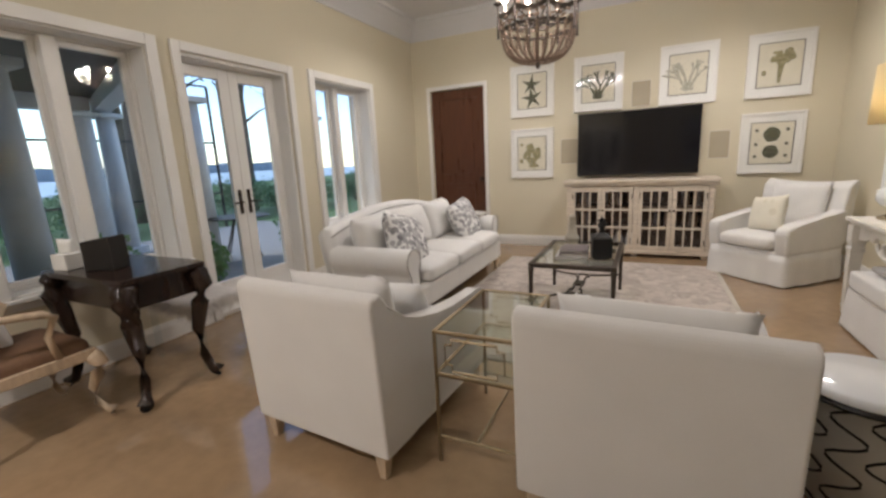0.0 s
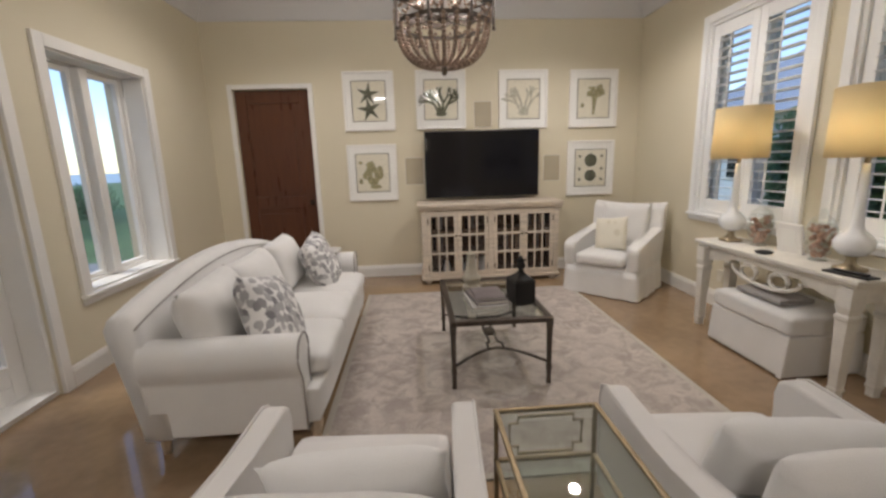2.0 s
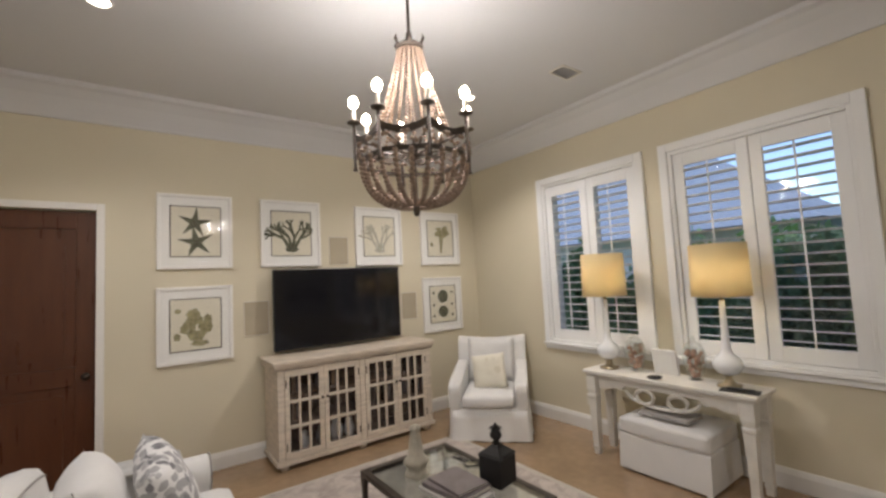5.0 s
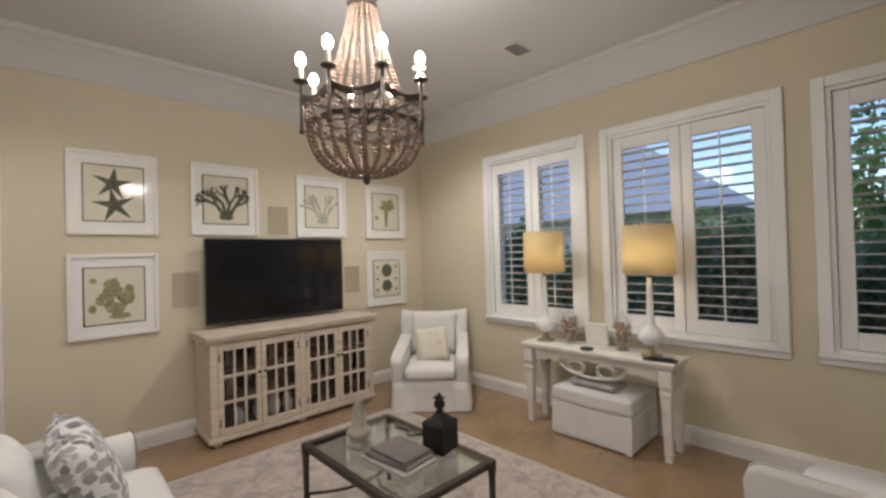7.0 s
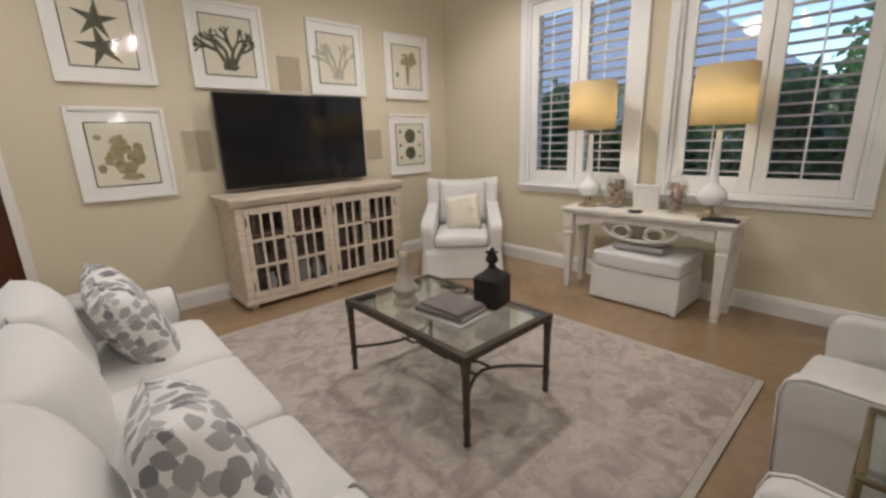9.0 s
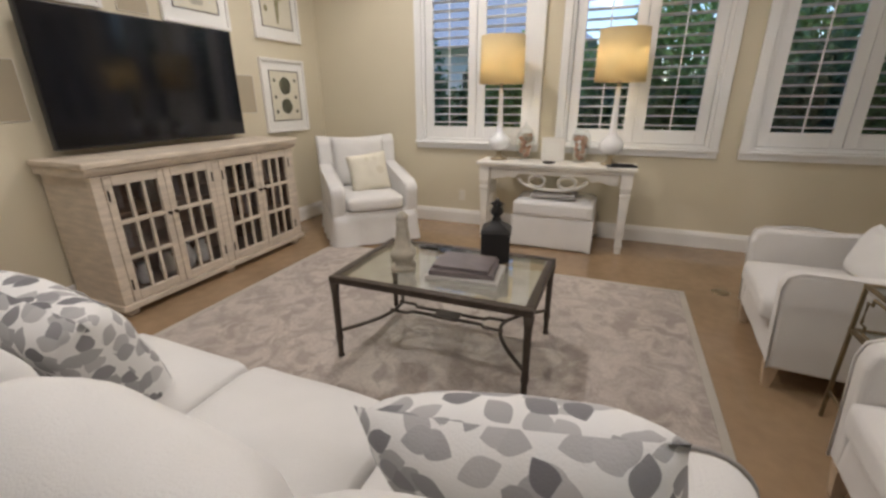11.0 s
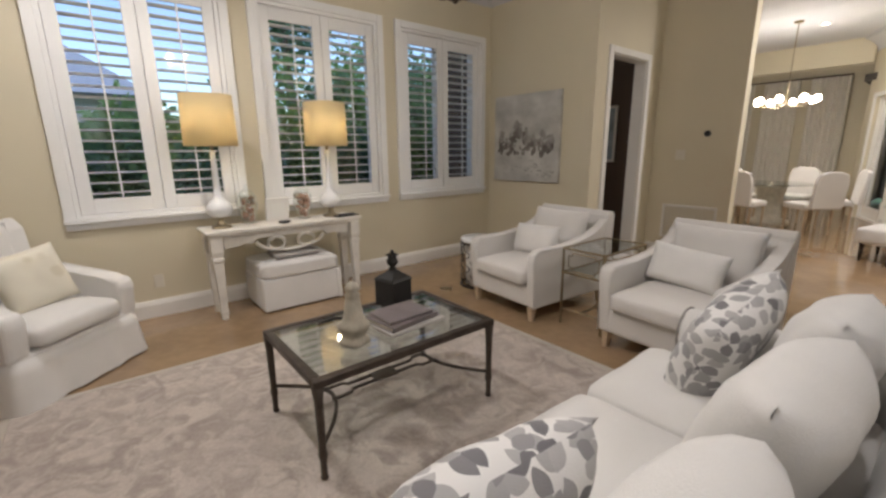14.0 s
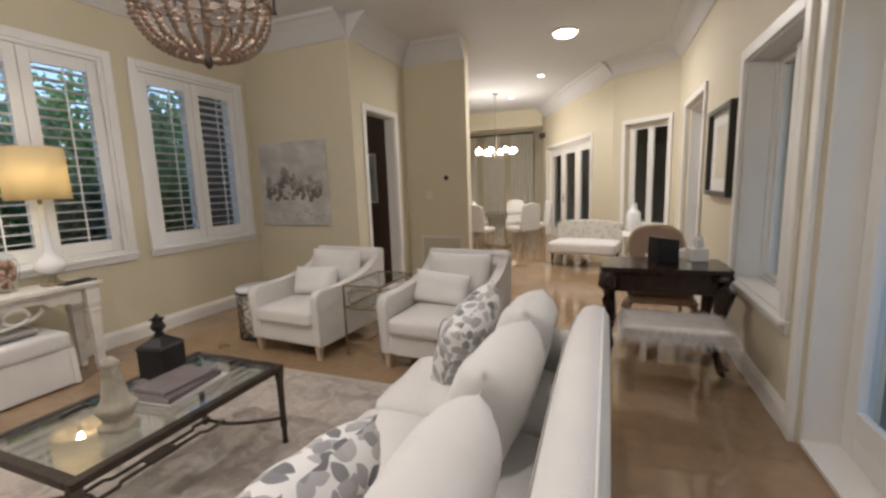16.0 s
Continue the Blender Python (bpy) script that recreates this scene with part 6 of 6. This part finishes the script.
dc = dining_chair()
for k, a in enumerate((20, 80, 140, 200, 260, 320)):
    m = pose(-0.25 + 0.85 * math.cos(radians(a)), -4.75 + 0.85 * math.sin(radians(a)), 0, 0, 0, a + 90)
    if k == 0:
        dc.matrix_basis = m
    else:
        copy_thing(dc, m)
dl = thing("dining_chandelier", "lit glass globe dining chandelier on a rod", "chandelier", pose(-0.25, -4.75, 0))
part("canopy", lathe([(0.06, H - 0.03), (0.07, H - 0.002)], 16), CHROME, dl)
part("rod", tube([(0, 0, 2.1), (0, 0, H - 0.03)], 0.008, 6), CHROME, dl)
for k in range(8):
    a = 2 * math.pi * k / 8
    x, y = 0.42 * math.cos(a), 0.42 * math.sin(a)
    part("arm", tube([(0, 0, 2.12), (x * 0.5, y * 0.5, 2.05), (x, y, 2.10)], 0.007, 6), CHROME, dl, smooth=True)
    part("bulb", lathe([(0.02, 2.11), (0.05, 2.14), (0.055, 2.17), (0.04, 2.21), (0.01, 2.225)], 12), BULB, dl, at=pose(x, y, 0), smooth=True)
lamp("dining_light", "POINT", (-0.25, -4.75, 2.35), 60, WARM, 0.25)
for k in range(4):
    x0 = -0.5 + k * 0.9
    cu = thing("curtain", "full-length gathered cream drape", "curtain", pose(x0, -8.45, 0), "dining drapes")
    n = 40
    pts = [(0.7 * i / n, 0.05 * math.sin(i * 1.1)) for i in range(n + 1)]
    out = pts + [(x, y - 0.008) for x, y in reversed(pts)]
    part("drape", prism(out, "z", 0.02, 2.9), CURT, cu)
rd = thing("curtain_rod", "dark metal curtain rod above the drapes", "curtain rod", pose(0, -8.45, 2.92))
part("rod", tube([(-0.5, 0, 0), (2.9, 0, 0)], 0.015, 8), STEELB, rd)

# ---- outside ----
GZ = -0.16
tagged(part("ground", box(-400, 400, -400, 400, GZ - 1, GZ), GRASS), "mown green lawn", "lawn", kind="structure")
tagged(part("patio", box(-9.6, -3.87, -12.5, 8.0, GZ + 0.001, -0.03, 0.01), CONCR), "grey stone paved porch floor", "patio", kind="structure")
# its southern part is added round the bay to cut off skylight there
tagged(part("porch_ceiling", prism([(-3.87, 2.55), (-8.8, 4.4), (-8.8, -12.0), (-0.85, -12.0), (-0.85, -7.25), (-2.6, -5.75), (-3.87, -4.2)], "z", 2.62, 2.75), PORCHC), "dark boarded porch ceiling, extended to shade the bay", "ceiling", kind="structure")
tagged(part("porch_beam", prism([(-3.87, 2.30), (-3.87, 2.55), (-8.8, 4.40), (-8.8, 4.14)], "z", 2.40, 2.618), STUCCO), "pale stucco porch beam", "beam", kind="structure")
tagged(part("porch_beam", box(-8.8, -8.5, -12.0, 4.0, 2.40, 2.618, 0.01), STUCCO), "pale stucco porch beam", "beam", kind="structure")
tagged(part("water", box(-8.0, -6.0, -2.5, 1.5, -0.06, -0.024), POOL), "blue swimming pool water", "pool", kind="structure")


COLUMNS = ((-5.20, 1.66), (-8.40, 3.79), (-8.40, 4.13), (-6.00, 3.95), (-6.60, 7.02))


def column(x, y):
    c = thing("porch_column", "round white stucco porch column", "column", pose(x, y, -0.03), "porch columns")
    part("base", box(-0.2, 0.2, -0.2, 0.2, 0, 0.12, 0.01), STUCCO, c)
    part("shaft", lathe([(0.16, 0.121), (0.15, 1.4), (0.13, 2.31)], 20), STUCCO, c, smooth=True)
    part("capital", box(-0.19, 0.19, -0.19, 0.19, 2.311, 2.388, 0.01), STUCCO, c)


for x, y in COLUMNS:
    column(x, y)


def leaves(rnd, n, size, spread):
    bm = bmesh.new()
    for _ in range(n):
        while True:
            p = Vector((rnd.uniform(-1, 1), rnd.uniform(-1, 1), rnd.uniform(-1, 1)))
            if p.length < 1 and p.length > 0.35:
                break
        k = 0.75 + 0.5 * noise.noise(p * 2.3 + Vector((rnd.random() * 0.1, spread[0], spread[1])))
        p = Vector((p.x * spread[0], p.y * spread[1], p.z * spread[2])) * k
        a = Vector((rnd.gauss(0, 1), rnd.gauss(0, 1), rnd.gauss(0, 1) - 0.4)).normalized() * size * rnd.uniform(0.6, 1.4)
        b = a.cross(Vector((rnd.gauss(0, 1), rnd.gauss(0, 1), rnd.gauss(0, 1)))).normalized() * size * 0.28
        bm.faces.new([bm.verts.new(p), bm.verts.new(p + a * 0.45 + b), bm.verts.new(p + a), bm.verts.new(p + a * 0.45 - b)])
    return bm


def shrub(x, y, w, h, seed, material, label, size=0.09, n=2600):
    rnd = random.Random(seed)
    s = thing("shrub", label, "shrub", pose(x, y, GZ), "garden shrubs")
    bm = bmesh.new()
    for k in range(7):
        a = rnd.uniform(0, 6.28)
        add_tube(bm, [(0.03 * math.cos(a), 0.03 * math.sin(a), 0), (0.2 * w * math.cos(a), 0.2 * w * math.sin(a), h * 0.45), (0.4 * w * math.cos(a), 0.4 * w * math.sin(a), h * 0.8)], [0.025, 0.015, 0.005], 5)
    part("stems", bm, BARK, s)
    f = part("foliage", leaves(rnd, n, size, (w, w, h * 0.55)), material, s, at=pose(0, 0, h * 0.55))
    return s


rnd = random.Random(21)
for k in range(9):
    shrub(3.7 + rnd.uniform(-0.2, 0.5), 0.1 + k * 0.72, rnd.uniform(0.5, 0.75), rnd.uniform(1.4, 2.3), 100 + k, LEAF if k % 3 else LEAFY, "leafy green shrub close outside the windows", 0.13, 3400)
for k in range(13):
    shrub(-11.5 - rnd.uniform(0, 1.5), -6 + k * 1.9, rnd.uniform(0.9, 1.3), rnd.uniform(0.9, 1.4), 200 + k, LEAF, "rounded dark green hedge shrub", 0.10, 1600)
shrub(-5.0, 3.15, 0.32, 0.75, 301, LEAFY, "small clipped green bush by the doors", 0.06, 1800)
shrub(-5.4, 5.3, 0.5, 1.15, 302, LEAF, "dark green bush below the window", 0.07, 2200)
shrub(-4.6, 2.0, 0.26, 0.95, 303, LEAFY, "potted green plant on the porch", 0.07, 900)


def tree(x, y, h, r, seed, crown=2.2, n=3000):
    rnd = random.Random(seed)
    t = thing("tree", "tall bare-trunked tree with sparse crown", "tree", pose(x, y, GZ), "garden trees")
    lean = rnd.uniform(-0.4, 0.4)
    part("trunk", tube([(0, 0, 0), (0.05, lean * 0.2, h * 0.3), (0.1, lean * 0.6, h * 0.6), (0.0, lean, h * 0.95)], [r * 1.3, r, r * 0.75, r * 0.3], 10), BARK, t, smooth=True)
    for k in range(9):
        a, z = rnd.uniform(0, 6.28), h * rnd.uniform(0.4, 0.85)
        l = crown * rnd.uniform(0.5, 0.95)
        part("limb", tube([(0.08, lean * z / h, z), (l * 0.5 * math.cos(a), lean * z / h + l * 0.5 * math.sin(a), z + 0.35 * l), (l * math.cos(a), lean + l * math.sin(a), z + 0.55 * l)], [r * 0.4, r * 0.25, r * 0.06], 6), BARK, t, smooth=True)
    part("crown", leaves(rnd, n, 0.16, (crown, crown, h * 0.28)), LEAF, t, at=pose(0, lean, h * 0.82))


for k, (x, y, h, r) in enumerate(((-15, 2.0, 8, 0.2), (-17, 5.2, 9, 0.22), (-14.5, 7.8, 8, 0.16), (-18, 9.5, 9, 0.2), (-16, -1.5, 8, 0.22), (-20, 12.5, 10, 0.25), (-13.5, 11.2, 7.5, 0.14), (-19, 1.0, 9, 0.2), (-15.5, 14.5, 9, 0.18), (-17, 17.5, 9, 0.2), (-21, 7.2, 10, 0.2), (-13.8, 5.0, 8, 0.13), (-15.2, 10.0, 8.5, 0.15))):
    tree(x, y, h, r, 400 + k)
for k in range(8):
    shrub(5.6 + rnd.uniform(-0.3, 0.6), -2.6 + k * 0.95, rnd.uniform(0.8, 1.1), rnd.uniform(3.0, 4.4) if k < 6 else 2.4, 700 + k, LEAFY if k % 2 else LEAF, "tall leafy garden shrub beyond the windows", 0.15, 3000)
tree(8.6, 0.5, 6.5, 0.14, 500, 1.9, 6000)

# added walls that block the sky, so the bay window and doors look dark
tagged(part("sky_block_wall", box(-8.8, -0.85, -12.2, -12.0, -0.03, 2.62), CONCR), "plain grey end wall added to keep the bay glass dark", "wall", kind="structure")
tagged(part("sky_block_wall", box(-0.95, -0.80, -11.99, -8.85, -0.03, 2.61), CONCR), "plain grey side wall added to keep the bay glass dark", "wall", kind="structure")
tagged(part("sky_block_wall", box(-9.0, -8.8, -12.2, -3.4, -0.03, 2.62), CONCR), "plain grey side wall added to keep the bay glass dark", "wall", kind="structure")

# dark frame of the pool screen
cage = thing("screen_enclosure", "dark thin aluminium pool screen frame", "screen frame", pose(-10.4, 0, GZ))
for k in range(9):
    part("post", box(-0.025, 0.025, -0.025, 0.025, 0, 3.6, 0.003), BLACK, cage, at=pose(0, -6 + k * 1.7, 0))
for z in (0.9, 2.2, 3.58):
    part("rail", box(-0.02, 0.02, -6, 7.6, z, z + 0.045, 0.003), BLACK, cage)
lc = thing("patio_table", "dark metal patio table on the terrace", "table", pose(-5.6, 4.2, -0.03))
part("top", lathe([(0.42, 0.68), (0.43, 0.69), (0.42, 0.70)], 28), BLACK, lc)
for k in range(4):
    part("leg", tube([(0.08 * math.cos(k * 1.57), 0.08 * math.sin(k * 1.57), 0.68), (0.34 * math.cos(k * 1.57), 0.34 * math.sin(k * 1.57), 0.01)], 0.012, 6), BLACK, lc)

# neighbouring house beyond the shrubs
nh = thing("neighbour_house", "neighbouring white house with a blue-grey hipped roof", "house", pose(10.5, 9.2, GZ))
part("wall", box(-2.5, 3.0, -5.0, 5.0, 0, 2.6), STUCCO, nh)
bm = bmesh.new()
lo = [bm.verts.new(p) for p in ((-3.0, -5.6, 2.6), (3.5, -5.6, 2.6), (3.5, 5.6, 2.6), (-3.0, 5.6, 2.6))]
hi = [bm.verts.new(p) for p in ((0.2, -2.2, 5.2), (0.2, 2.2, 5.2))]
for f in ((lo[0], lo[1], hi[0]), (lo[1], lo[2], hi[1], hi[0]), (lo[2], lo[3], hi[1]), (lo[3], lo[0], hi[0], hi[1]), (lo[3], lo[2], lo[1], lo[0])):
    bm.faces.new(f)
part("roof", bm, ROOFM, nh)
for y in (-3, 0, 3):
    wn_ = part("window", box(-2.53, -2.501, y - 0.5, y + 0.5, 0.9, 2.1, 0.005), TRIM, nh)
    part("pane", box(-2.536, -2.531, y - 0.44, y + 0.44, 0.96, 2.04), SCREEN, wn_)

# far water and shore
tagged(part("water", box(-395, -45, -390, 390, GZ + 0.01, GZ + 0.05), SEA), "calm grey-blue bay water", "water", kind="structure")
bm = bmesh.new()
rows = []
for i in range(121):
    y = -390 + 6.5 * i
    rows.append((y, 9 + 5 * noise.noise(Vector((i * 0.12, 0, 0))) + 1.5 * noise.noise(Vector((i * 0.9, 3, 0)))))
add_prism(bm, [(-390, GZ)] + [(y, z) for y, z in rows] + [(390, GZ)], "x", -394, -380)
tagged(part("backdrop", bm, HAZED_SHORE), "distant wooded shore with haze painted into its colour", "backdrop", kind="structure")
